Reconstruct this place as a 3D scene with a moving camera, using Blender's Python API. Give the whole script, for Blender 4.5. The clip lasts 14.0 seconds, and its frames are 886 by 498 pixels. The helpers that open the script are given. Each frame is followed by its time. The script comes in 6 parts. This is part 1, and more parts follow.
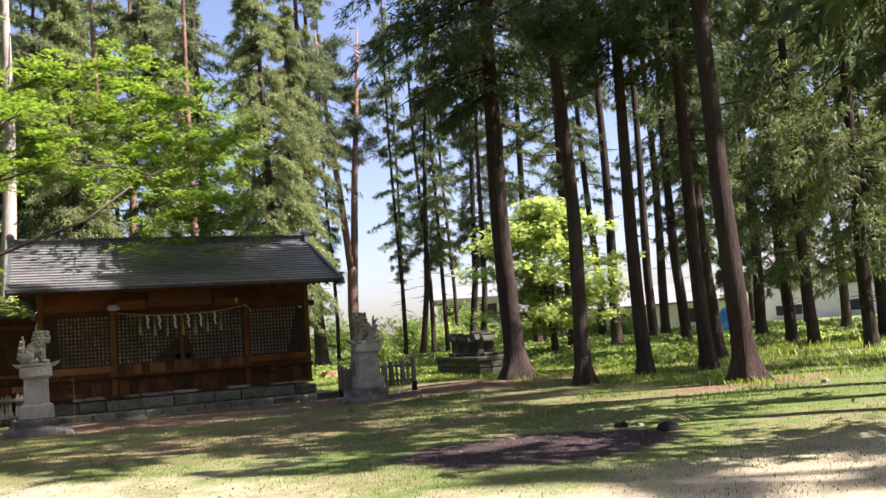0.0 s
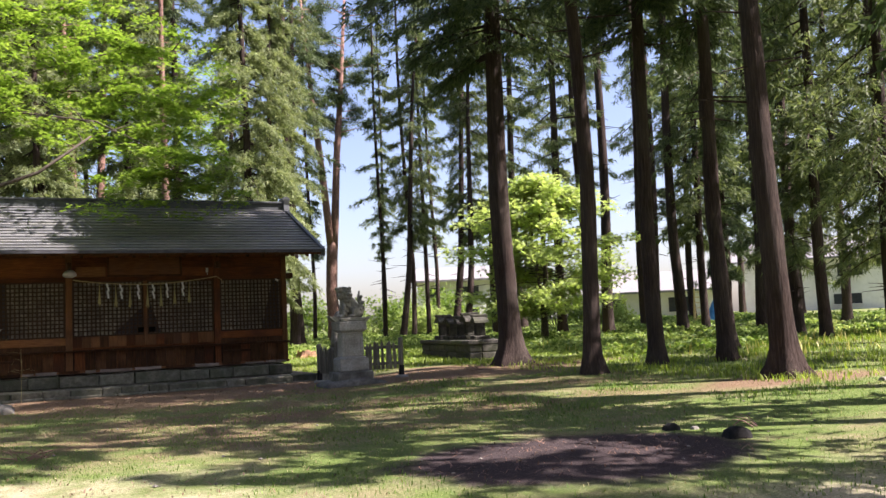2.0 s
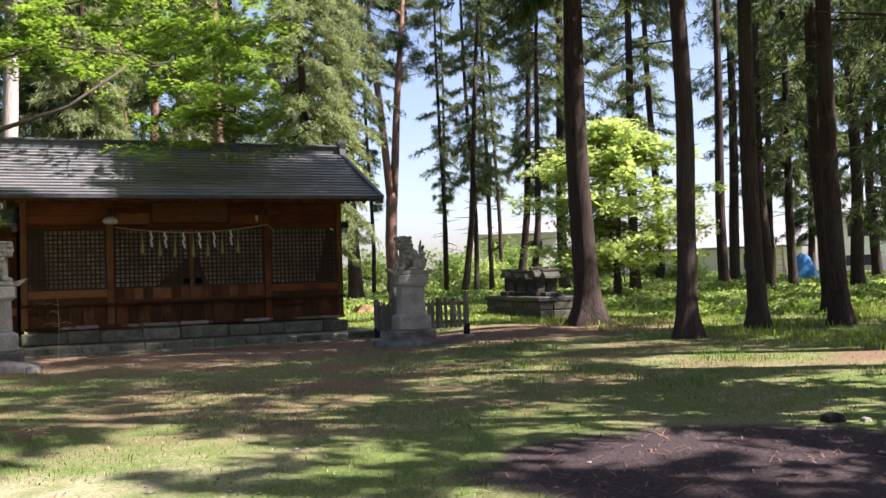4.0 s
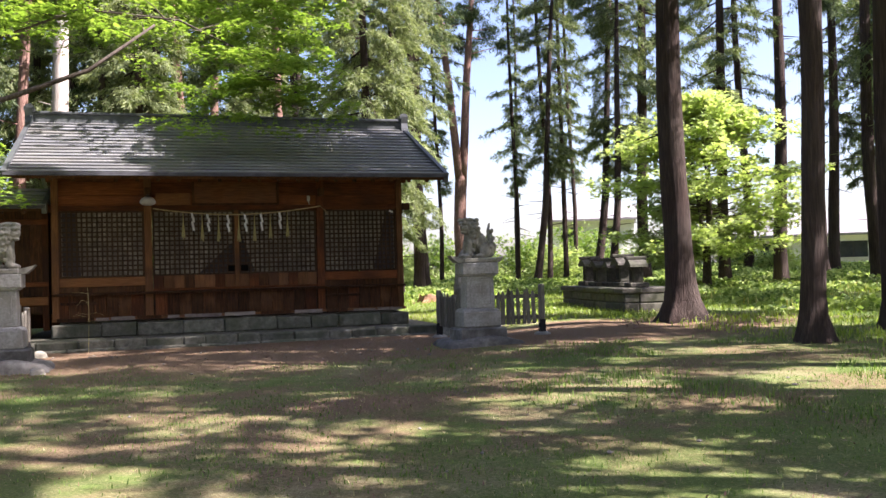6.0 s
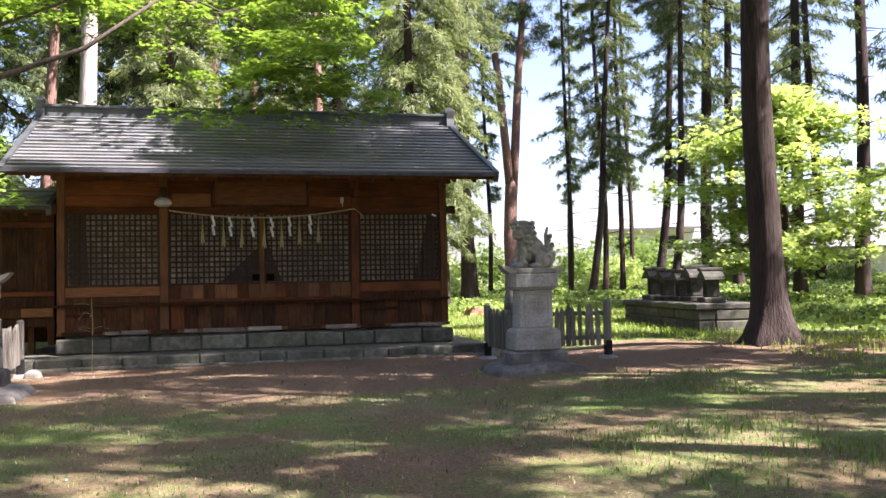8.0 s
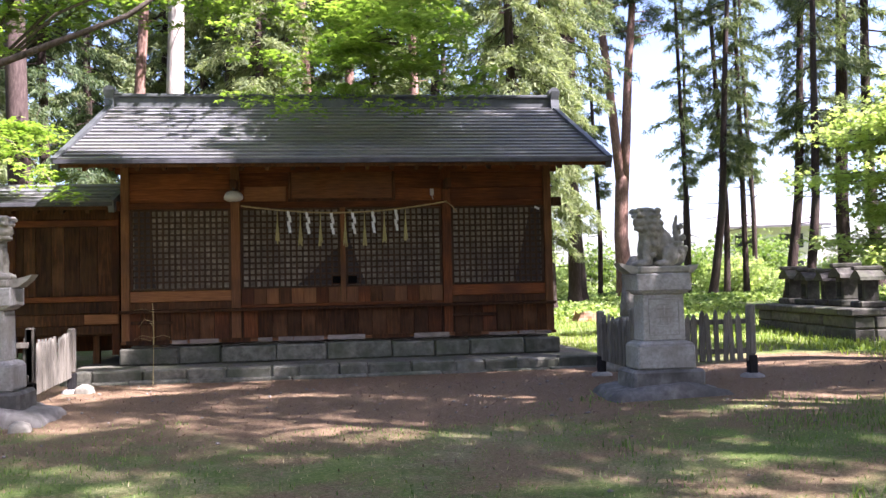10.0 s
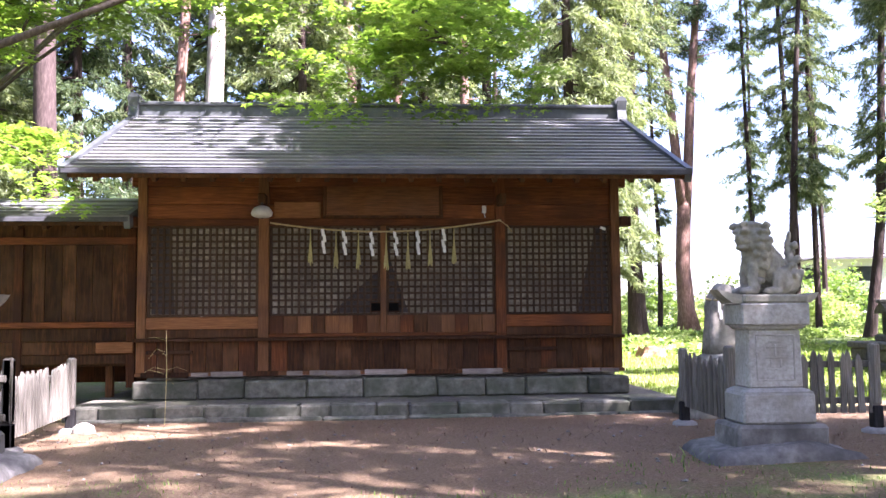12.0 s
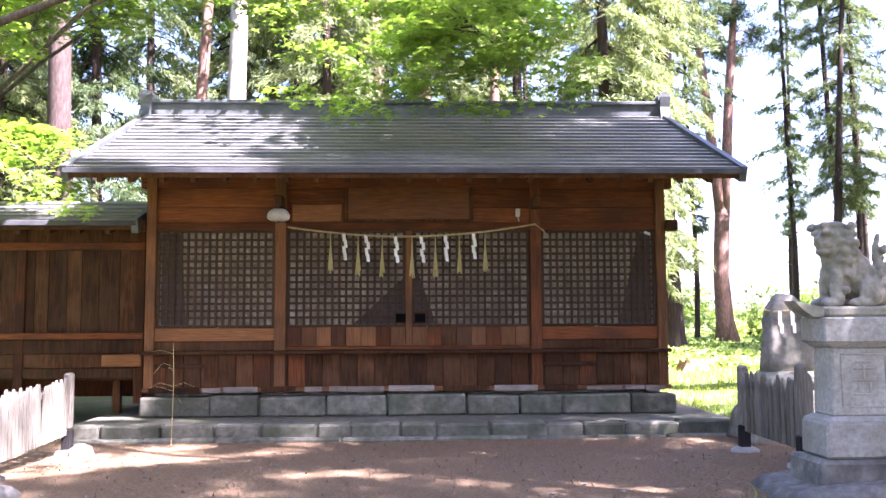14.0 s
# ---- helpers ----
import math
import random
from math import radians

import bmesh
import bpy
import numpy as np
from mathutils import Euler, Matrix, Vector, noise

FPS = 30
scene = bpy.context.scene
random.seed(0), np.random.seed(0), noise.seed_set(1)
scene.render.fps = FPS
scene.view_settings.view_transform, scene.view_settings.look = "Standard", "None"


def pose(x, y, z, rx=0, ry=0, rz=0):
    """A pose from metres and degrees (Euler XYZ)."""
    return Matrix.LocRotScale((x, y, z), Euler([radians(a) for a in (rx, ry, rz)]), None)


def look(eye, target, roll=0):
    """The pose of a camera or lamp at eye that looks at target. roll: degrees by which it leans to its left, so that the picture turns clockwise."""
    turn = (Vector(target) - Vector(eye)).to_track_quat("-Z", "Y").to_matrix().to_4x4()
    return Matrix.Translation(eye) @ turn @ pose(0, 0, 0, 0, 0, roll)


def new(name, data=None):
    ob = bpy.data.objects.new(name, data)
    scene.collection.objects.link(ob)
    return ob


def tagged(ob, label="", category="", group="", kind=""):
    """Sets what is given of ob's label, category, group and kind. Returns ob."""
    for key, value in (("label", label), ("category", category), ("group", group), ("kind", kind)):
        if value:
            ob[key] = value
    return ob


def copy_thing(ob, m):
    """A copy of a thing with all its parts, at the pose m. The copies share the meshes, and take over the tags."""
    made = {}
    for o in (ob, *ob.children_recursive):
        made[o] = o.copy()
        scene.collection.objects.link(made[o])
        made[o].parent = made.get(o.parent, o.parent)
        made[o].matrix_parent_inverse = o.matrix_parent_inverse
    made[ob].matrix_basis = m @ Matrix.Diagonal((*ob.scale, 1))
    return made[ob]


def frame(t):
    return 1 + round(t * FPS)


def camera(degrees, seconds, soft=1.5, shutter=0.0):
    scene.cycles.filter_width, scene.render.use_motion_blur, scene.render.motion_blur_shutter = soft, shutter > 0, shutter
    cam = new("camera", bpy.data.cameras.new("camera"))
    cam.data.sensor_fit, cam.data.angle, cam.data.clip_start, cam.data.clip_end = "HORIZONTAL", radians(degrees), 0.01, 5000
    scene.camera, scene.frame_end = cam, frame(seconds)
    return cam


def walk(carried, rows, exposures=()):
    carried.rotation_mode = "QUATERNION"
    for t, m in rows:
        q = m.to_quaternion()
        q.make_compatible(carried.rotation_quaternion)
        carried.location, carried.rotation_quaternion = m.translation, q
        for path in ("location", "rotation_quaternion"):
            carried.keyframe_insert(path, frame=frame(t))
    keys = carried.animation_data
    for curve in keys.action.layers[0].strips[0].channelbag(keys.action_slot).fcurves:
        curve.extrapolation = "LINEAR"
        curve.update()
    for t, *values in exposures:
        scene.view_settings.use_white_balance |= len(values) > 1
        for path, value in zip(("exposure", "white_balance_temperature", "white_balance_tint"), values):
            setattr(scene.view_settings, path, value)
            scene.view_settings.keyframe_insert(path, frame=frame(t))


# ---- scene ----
cam = camera(52.6, 14.0)
PATH = [
    (0, (-3.806, -28.483, 1.337), (-2.991, -26.668, 1.545), -4.3),
    (0.5, (-3.71, -27.903, 1.317), (-2.857, -26.111, 1.561), -4.4),
    (1, (-3.557, -27.346, 1.315), (-2.671, -25.569, 1.556), -3.7),
    (1.5, (-3.373, -26.737, 1.289), (-2.477, -24.963, 1.518), -3.2),
    (2, (-3.253, -26.171, 1.304), (-2.392, -24.373, 1.472), -2.6),
    (2.5, (-3.055, -25.597, 1.304), (-2.208, -23.79, 1.438), -1.8),
    (3, (-2.943, -25.115, 1.321), (-2.143, -23.285, 1.42), -1.6),
    (3.5, (-2.793, -24.611, 1.33), (-2.007, -22.773, 1.409), -1.5),
    (4, (-2.506, -24.002, 1.306), (-1.768, -22.145, 1.379), -1.9),
    (6.5, (-1.385, -20.982, 1.382), (-0.817, -19.065, 1.427), -1.1),
    (7, (-1.22, -20.392, 1.398), (-0.666, -18.471, 1.443), -0.7),
    (7.5, (-1.046, -19.854, 1.389), (-0.514, -17.927, 1.45), -0.9),
    (8, (-0.855, -19.272, 1.395), (-0.372, -17.332, 1.466), -1.1),
    (8.5, (-0.671, -18.75, 1.388), (-0.219, -16.803, 1.46), -1.0),
    (9, (-0.499, -18.149, 1.385), (-0.118, -16.187, 1.454), -1.1),
    (11.5, (-0.076, -15.453, 1.397), (0.077, -13.463, 1.526), -0.8),
    (12, (-0.067, -15.027, 1.377), (0.075, -13.038, 1.527), -0.5),
    (12.5, (-0.046, -14.623, 1.379), (0.079, -12.633, 1.534), -0.4),
    (13, (-0.032, -14.241, 1.406), (0.053, -12.248, 1.557), -0.4),
    (13.5, (-0.014, -14.009, 1.408), (0.078, -12.018, 1.576), -0.4),
    (14, (-0.019, -13.912, 1.423), (0.06, -11.921, 1.593), -0.3),
]
EXPO = [(0.0, 1.70, 6500, 29), (4.0, 1.76, 6300, 29), (6.5, 2.22, 6250, 31), (9.0, 2.42, 6100, 33), (11.5, 3.1, 5800, 39), (14.0, 3.68, 5800, 42)]
walk(cam, [(t, look(eye, target, roll)) for t, eye, target, roll in PATH], EXPO)

# ---- light ----
SUN_FROM = Vector((0.70, -0.50, 1.12)).normalized()
world = bpy.data.worlds.new("sky")
scene.world = world
world.use_nodes = True
wn = world.node_tree.nodes
sky = wn.new("ShaderNodeTexSky")
sky.sky_type, sky.sun_disc = "NISHITA", False
sky.sun_elevation = math.asin(SUN_FROM.z)
sky.sun_rotation = math.atan2(SUN_FROM.x, SUN_FROM.y)
sky.air_density, sky.dust_density = 1.0, 1.8
wn["Background"].inputs[1].default_value = 0.075
world.node_tree.links.new(sky.outputs[0], wn["Background"].inputs[0])
sun = new("sun", bpy.data.lights.new("sun", "SUN"))
sun.data.energy, sun.data.angle, sun.data.color = 5.0, radians(0.53), (1.0, 0.975, 0.88)
sun.matrix_world = look(SUN_FROM * 60, (0, 0, 0))


# ---- materials ----
def nodes_of(name):
    m = bpy.data.materials.new(name)
    m.use_nodes = True
    t = m.node_tree
    return m, t.nodes, t.links, t.nodes["Principled BSDF"]


def ramp(n, stops):
    r = n.new("ShaderNodeValToRGB")
    while len(r.color_ramp.elements) < len(stops):
        r.color_ramp.elements.new(0.5)
    for e, (p, c) in zip(r.color_ramp.elements, stops):
        e.position, e.color = p, (*c, 1)
    return r


def surface(name, dark, mid, light, scale=8, stretch=(1, 1, 1), rough=0.75, bump=0.3, stain=None, stain_scale=0.9,
            stain_amount=0.5, metal=0.0, vary=0.0, depth=0.02, spec=0.2):
    """Grain at one scale, stains at another, relief from both; vary: how far whole pieces differ."""
    m, n, l, p = nodes_of(name)
    co = n.new("ShaderNodeTexCoord")
    mp = n.new("ShaderNodeMapping")
    mp.inputs["Scale"].default_value = stretch
    oi = n.new("ShaderNodeObjectInfo")
    sh = n.new("ShaderNodeVectorMath")
    sh.operation = "MULTIPLY_ADD"
    sh.inputs[1].default_value = (37, 17, 23)
    l.new(oi.outputs["Random"], sh.inputs[0])
    l.new(co.outputs["Object"], sh.inputs[2])
    l.new(sh.outputs[0], mp.inputs[0])
    g = n.new("ShaderNodeTexNoise")
    g.inputs["Scale"].default_value, g.inputs["Detail"].default_value, g.inputs["Roughness"].default_value = scale, 9, 0.65
    l.new(mp.outputs[0], g.inputs["Vector"])
    r = ramp(n, [(0.28, dark), (0.5, mid), (0.74, light)])
    l.new(g.outputs["Fac"], r.inputs[0])
    out = r.outputs[0]
    if stain:
        s = n.new("ShaderNodeTexNoise")
        s.inputs["Scale"].default_value, s.inputs["Detail"].default_value = stain_scale, 6
        l.new(sh.outputs[0], s.inputs["Vector"])
        sr = ramp(n, [(0.42, (0, 0, 0)), (0.66, (stain_amount,) * 3)])
        l.new(s.outputs["Fac"], sr.inputs[0])
        mx = n.new("ShaderNodeMix")
        mx.data_type = "RGBA"
        l.new(sr.outputs[0], mx.inputs[0])
        l.new(out, mx.inputs[6])
        mx.inputs[7].default_value = (*stain, 1)
        out = mx.outputs[2]
    if vary:
        hv = n.new("ShaderNodeHueSaturation")
        mr = n.new("ShaderNodeMapRange")
        mr.inputs[3].default_value, mr.inputs[4].default_value = 1 - vary, 1 + vary
        l.new(oi.outputs["Random"], mr.inputs[0])
        l.new(mr.outputs[0], hv.inputs["Value"])
        l.new(out, hv.inputs["Color"])
        out = hv.outputs[0]
    l.new(out, p.inputs["Base Color"])
    p.inputs["Roughness"].default_value, p.inputs["Metallic"].default_value = rough, metal
    p.inputs["Specular IOR Level"].default_value = spec
    b = n.new("ShaderNodeBump")
    b.inputs["Strength"].default_value, b.inputs["Distance"].default_value = bump, depth
    l.new(g.outputs["Fac"], b.inputs["Height"])
    l.new(b.outputs[0], p.inputs["Normal"])
    return m


def leafy(name, dark, light, through_light=0.45, tint=(1.2, 1.25, 0.5)):
    """Leaves: colour by island, some light let through."""
    m, n, l, p = nodes_of(name)
    geo = n.new("ShaderNodeNewGeometry")
    r = ramp(n, [(0.0, dark), (1.0, light)])
    l.new(geo.outputs["Random Per Island"], r.inputs[0])
    l.new(r.outputs[0], p.inputs["Base Color"])
    p.inputs["Roughness"].default_value = 0.55
    p.inputs["Specular IOR Level"].default_value = 0.25
    tr = n.new("ShaderNodeBsdfTranslucent")
    mul = n.new("ShaderNodeMix")
    mul.data_type, mul.blend_type = "RGBA", "MULTIPLY"
    mul.inputs[0].default_value = 1
    l.new(r.outputs[0], mul.inputs[6])
    mul.inputs[7].default_value = (*tint, 1)
    l.new(mul.outputs[2], tr.inputs[0])
    mx = n.new("ShaderNodeMixShader")
    mx.inputs[0].default_value = through_light
    l.new(p.outputs[0], mx.inputs[1])
    l.new(tr.outputs[0], mx.inputs[2])
    l.new(mx.outputs[0], n["Material Output"].inputs[0])
    return m


WOOD_X = surface("aged_wood_lying", (0.05, 0.016, 0.006), (0.135, 0.043, 0.013), (0.25, 0.088, 0.028), 5, (0.6, 9, 14), 0.8, 0.35,
                 (0.05, 0.021, 0.012), 1.4, 0.7, vary=0.34, spec=0.18)
WOOD_Z = surface("aged_wood_upright", (0.038, 0.013, 0.005), (0.105, 0.034, 0.011), (0.19, 0.069, 0.024), 5, (14, 9, 0.6), 0.8, 0.35,
                 (0.038, 0.018, 0.011), 1.6, 0.8, vary=0.38, spec=0.18)
WOOD_PALE_X = surface("worn_wood_lying", (0.085, 0.035, 0.013), (0.175, 0.074, 0.026), (0.27, 0.13, 0.052), 5, (0.6, 9, 14), 0.8, 0.35,
                      (0.075, 0.038, 0.022), 1.4, 0.7, vary=0.25, spec=0.2)
WOOD_PALE_Z = surface("worn_wood_upright", (0.08, 0.034, 0.013), (0.165, 0.072, 0.026), (0.25, 0.122, 0.05), 5, (14, 9, 0.6), 0.8, 0.35,
                      (0.07, 0.035, 0.021), 1.4, 0.7, vary=0.25, spec=0.2)
# black that stands in for the shade inside the offering holes
HOLE_SHADE = surface("hole_shade", (0.003, 0.003, 0.003), (0.004, 0.004, 0.004), (0.006, 0.006, 0.006), 4, (1, 1, 1), 1.0, 0.0, spec=0.02)
WOOD_WORN = surface("bleached_wood", (0.16, 0.13, 0.105), (0.28, 0.235, 0.195), (0.40, 0.35, 0.30), 6, (0.8, 9, 14), 0.85, 0.4, (0.08, 0.05, 0.04), 2.5, 0.6, vary=0.25)
WOOD_DARK = surface("dark_wood", (0.012, 0.006, 0.003), (0.046, 0.017, 0.005), (0.125, 0.047, 0.014), 4, (7, 7, 0.7), 0.75, 0.35,
                    (0.11, 0.055, 0.024), 2.6, 0.45, vary=0.45, spec=0.2)
LATTICE = surface("lattice_wood", (0.02, 0.011, 0.006), (0.05, 0.028, 0.015), (0.11, 0.064, 0.036), 7, (6, 6, 6), 0.75, 0.2, vary=0.25)
PAPER = surface("dusty_screen", (0.08, 0.067, 0.042), (0.23, 0.20, 0.14), (0.48, 0.44, 0.335), 9, (1, 1, 1), 0.55, 0.1,
                (0.10, 0.085, 0.07), 1.6, 0.9, vary=0.1)
SHEET_DARK = surface("dark_cloth", (0.03, 0.026, 0.026), (0.05, 0.043, 0.042), (0.08, 0.07, 0.066), 14, (1, 1, 1), 0.9, 0.2)
PLAQUE = surface("plaque_wood", (0.06, 0.022, 0.008), (0.135, 0.052, 0.018), (0.24, 0.10, 0.04), 5, (0.8, 6, 9), 0.65, 0.3,
                 (0.10, 0.05, 0.03), 2.0, 0.5)
ROOFING = surface("roof_sheet", (0.075, 0.079, 0.084), (0.14, 0.145, 0.15), (0.26, 0.26, 0.25), 2.2, (0.7, 2, 2), 0.38, 0.06,
                  (0.20, 0.19, 0.155), 0.45, 0.5, metal=0.05, vary=0.10, spec=0.6)
ROOF_TRIM = surface("roof_trim", (0.06, 0.066, 0.068), (0.095, 0.103, 0.105), (0.15, 0.158, 0.158), 3, (1, 1, 1), 0.45, 0.06, metal=0.35)
EAVE_TRIM = surface("eave_trim", (0.035, 0.035, 0.04), (0.06, 0.06, 0.066), (0.095, 0.095, 0.10), 3, (1, 1, 1), 0.6, 0.06, metal=0.1)
STONE = surface("granite", (0.22, 0.21, 0.185), (0.34, 0.33, 0.295), (0.45, 0.44, 0.40), 26, (1, 1, 1), 0.8, 0.25,
                (0.20, 0.185, 0.15), 2.6, 0.75, vary=0.06, depth=0.006)
STONE_OLD = surface("old_stone", (0.17, 0.155, 0.125), (0.30, 0.28, 0.23), (0.44, 0.41, 0.345), 11, (1, 1, 1), 0.85, 0.6,
                    (0.15, 0.155, 0.11), 2.4, 0.75, vary=0.14, depth=0.02)
STONE_BLOCK = surface("foundation_stone", (0.07, 0.068, 0.05), (0.145, 0.14, 0.108), (0.235, 0.226, 0.18), 9, (1, 1, 1), 0.85, 0.5,
                      (0.07, 0.082, 0.05), 2.0, 0.8, vary=0.25, depth=0.015)
STONE_BASE = surface("weathered_base_stone", (0.075, 0.071, 0.063), (0.155, 0.148, 0.132), (0.27, 0.26, 0.235), 8, (1, 1, 1), 0.88, 0.6,
                     (0.06, 0.058, 0.05), 1.9, 0.85, vary=0.1, depth=0.015)
STONE_BLACK = surface("blackened_stone", (0.025, 0.023, 0.02), (0.055, 0.05, 0.043), (0.12, 0.11, 0.095), 9, (1, 1, 1), 0.9, 0.6,
                      (0.09, 0.10, 0.06), 2.5, 0.5, vary=0.2, depth=0.02)
STONE_DARK = surface("mossy_stone", (0.05, 0.045, 0.038), (0.095, 0.088, 0.074), (0.17, 0.155, 0.13), 9, (1, 1, 1), 0.9, 0.6,
                     (0.09, 0.10, 0.055), 1.7, 0.7, vary=0.2, depth=0.02)
FENCE = surface("grey_fence_wood", (0.065, 0.060, 0.047), (0.15, 0.138, 0.11), (0.29, 0.27, 0.225), 6, (16, 16, 0.9), 0.85, 0.5,
                (0.12, 0.11, 0.085), 2.0, 0.5, vary=0.3)
# black of the post feet, and the painted shade of the shrine niches
CHARRED_AND_SHADE = surface("blackened_wood_and_niche_shade", (0.008, 0.008, 0.008), (0.016, 0.015, 0.015), (0.03, 0.028, 0.027), 8, (9, 9, 1), 0.8, 0.4)
CONCRETE = surface("concrete", (0.16, 0.155, 0.14), (0.25, 0.24, 0.22), (0.35, 0.34, 0.31), 14, (1, 1, 1), 0.85, 0.3, (0.3, 0.28, 0.24), 2, 0.5)
BARK = surface("cedar_bark", (0.015, 0.010, 0.008), (0.043, 0.028, 0.023), (0.10, 0.07, 0.056), 4.5, (7, 7, 0.55), 0.92, 0.9,
               (0.095, 0.08, 0.065), 0.7, 0.35, depth=0.06)
BARK_PINE = surface("pine_bark", (0.11, 0.06, 0.046), (0.26, 0.15, 0.115), (0.42, 0.28, 0.22), 4, (5, 5, 1.2), 0.9, 0.8,
                    (0.10, 0.065, 0.05), 0.6, 0.4, depth=0.05)
BARK_PALE = surface("pale_bark", (0.26, 0.22, 0.19), (0.45, 0.40, 0.35), (0.60, 0.55, 0.49), 4, (5, 5, 0.8), 0.9, 0.6,
                    (0.25, 0.18, 0.14), 0.8, 0.4, depth=0.03)
BARK_SMOOTH = surface("smooth_bark", (0.038, 0.026, 0.022), (0.07, 0.049, 0.043), (0.12, 0.088, 0.078), 4, (5, 5, 1.2), 0.9, 0.5,
                      (0.10, 0.07, 0.06), 0.6, 0.4, depth=0.03)
MAPLE_BARK = surface("maple_bark", (0.035, 0.028, 0.022), (0.08, 0.065, 0.05), (0.15, 0.125, 0.098), 5, (4, 4, 2), 0.9, 0.6, depth=0.02)
NEEDLE = leafy("cedar_needles", (0.062, 0.095, 0.045), (0.23, 0.27, 0.125), 0.45, (1.15, 1.2, 0.7))
NEEDLE_DARK = leafy("dark_needles", (0.036, 0.064, 0.031), (0.145, 0.19, 0.088), 0.42, (1.1, 1.15, 0.7))
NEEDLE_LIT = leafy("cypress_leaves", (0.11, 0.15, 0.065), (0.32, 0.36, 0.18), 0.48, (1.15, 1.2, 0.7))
MAPLE_LEAF = leafy("maple_leaves", (0.13, 0.225, 0.03), (0.30, 0.40, 0.09), 0.55, (1.1, 1.2, 0.55))
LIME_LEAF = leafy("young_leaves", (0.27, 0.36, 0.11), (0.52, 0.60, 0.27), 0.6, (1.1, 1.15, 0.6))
SHRUB_LEAF = leafy("shrub_leaves", (0.09, 0.16, 0.035), (0.27, 0.35, 0.10), 0.48, (1.1, 1.2, 0.6))
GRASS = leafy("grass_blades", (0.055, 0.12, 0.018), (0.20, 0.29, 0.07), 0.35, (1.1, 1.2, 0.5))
# brighter copy of GRASS, with sunlight put into the blade colour
GRASS_LIT = leafy("sunlit_grass_blades", (0.13, 0.20, 0.03), (0.34, 0.42, 0.10), 0.45, (1.15, 1.25, 0.4))
GRASS_DRY = leafy("dry_blades", (0.25, 0.22, 0.10), (0.48, 0.43, 0.24), 0.3, (1.1, 1.1, 0.7))
FLOWER = leafy("flower_petals", (0.45, 0.40, 0.05), (0.75, 0.70, 0.30), 0.3, (1, 1, 0.7))
ROPE = surface("straw_rope", (0.26, 0.19, 0.09), (0.40, 0.31, 0.15), (0.52, 0.42, 0.22), 30, (1, 1, 1), 0.85, 0.4)
STRAW = surface("straw_tassel", (0.28, 0.24, 0.10), (0.42, 0.36, 0.15), (0.54, 0.47, 0.22), 12, (9, 9, 1), 0.85, 0.4)
WHITE_PAPER = surface("white_paper", (0.72, 0.72, 0.70), (0.80, 0.80, 0.78), (0.86, 0.86, 0.84), 6, (1, 1, 1), 0.7, 0.05)
ENAMEL = surface("white_enamel", (0.40, 0.385, 0.35), (0.50, 0.48, 0.445), (0.60, 0.58, 0.54), 5, (1, 1, 1), 0.4, 0.05, (0.35, 0.30, 0.24), 6, 0.4)
IRON = surface("dark_iron", (0.03, 0.03, 0.03), (0.05, 0.05, 0.05), (0.08, 0.075, 0.07), 12, (1, 1, 1), 0.55, 0.2, metal=0.6)
PLASTER = surface("pale_plaster", (0.66, 0.65, 0.62), (0.74, 0.73, 0.70), (0.80, 0.79, 0.77), 3, (1, 1, 1), 0.85, 0.1, (0.55, 0.54, 0.51), 0.4, 0.4)
HOUSE_ROOF = surface("house_roof", (0.16, 0.15, 0.15), (0.24, 0.23, 0.23), (0.32, 0.31, 0.31), 6, (1, 4, 1), 0.7, 0.2)
BLUE_SHEET = surface("blue_sheet", (0.04, 0.19, 0.42), (0.06, 0.27, 0.56), (0.10, 0.36, 0.66), 4, (1, 1, 1), 0.5, 0.5, depth=0.1)
LADDER = surface("yellow_paint", (0.5, 0.36, 0.12), (0.6, 0.45, 0.18), (0.66, 0.52, 0.25), 8, (1, 1, 1), 0.6, 0.1)
STUMP_WOOD = surface("split_stump_wood", (0.16, 0.085, 0.045), (0.30, 0.17, 0.09), (0.45, 0.29, 0.17), 7, (4, 4, 1), 0.9, 0.7, (0.09, 0.06, 0.045), 3, 0.6)
TWIG = surface("dry_twig", (0.14, 0.085, 0.065), (0.22, 0.14, 0.11), (0.30, 0.20, 0.16), 12, (1, 1, 1), 0.9, 0.3)
SOOT = surface("charred_log", (0.008, 0.008, 0.008), (0.018, 0.017, 0.016), (0.04, 0.038, 0.036), 9, (1, 1, 1), 0.9, 0.8)
LITTER = leafy("fallen_needles", (0.10, 0.055, 0.035), (0.27, 0.16, 0.11), 0.1, (1, 1, 1))
PEBBLE = surface("pebbles", (0.14, 0.125, 0.105), (0.22, 0.20, 0.17), (0.33, 0.305, 0.265), 9, (1, 1, 1), 0.85, 0.4, vary=0.2)
GLASS_DARK = surface("window_glass", (0.03, 0.035, 0.04), (0.045, 0.05, 0.055), (0.06, 0.065, 0.07), 2, (1, 1, 1), 0.08, 0.0)


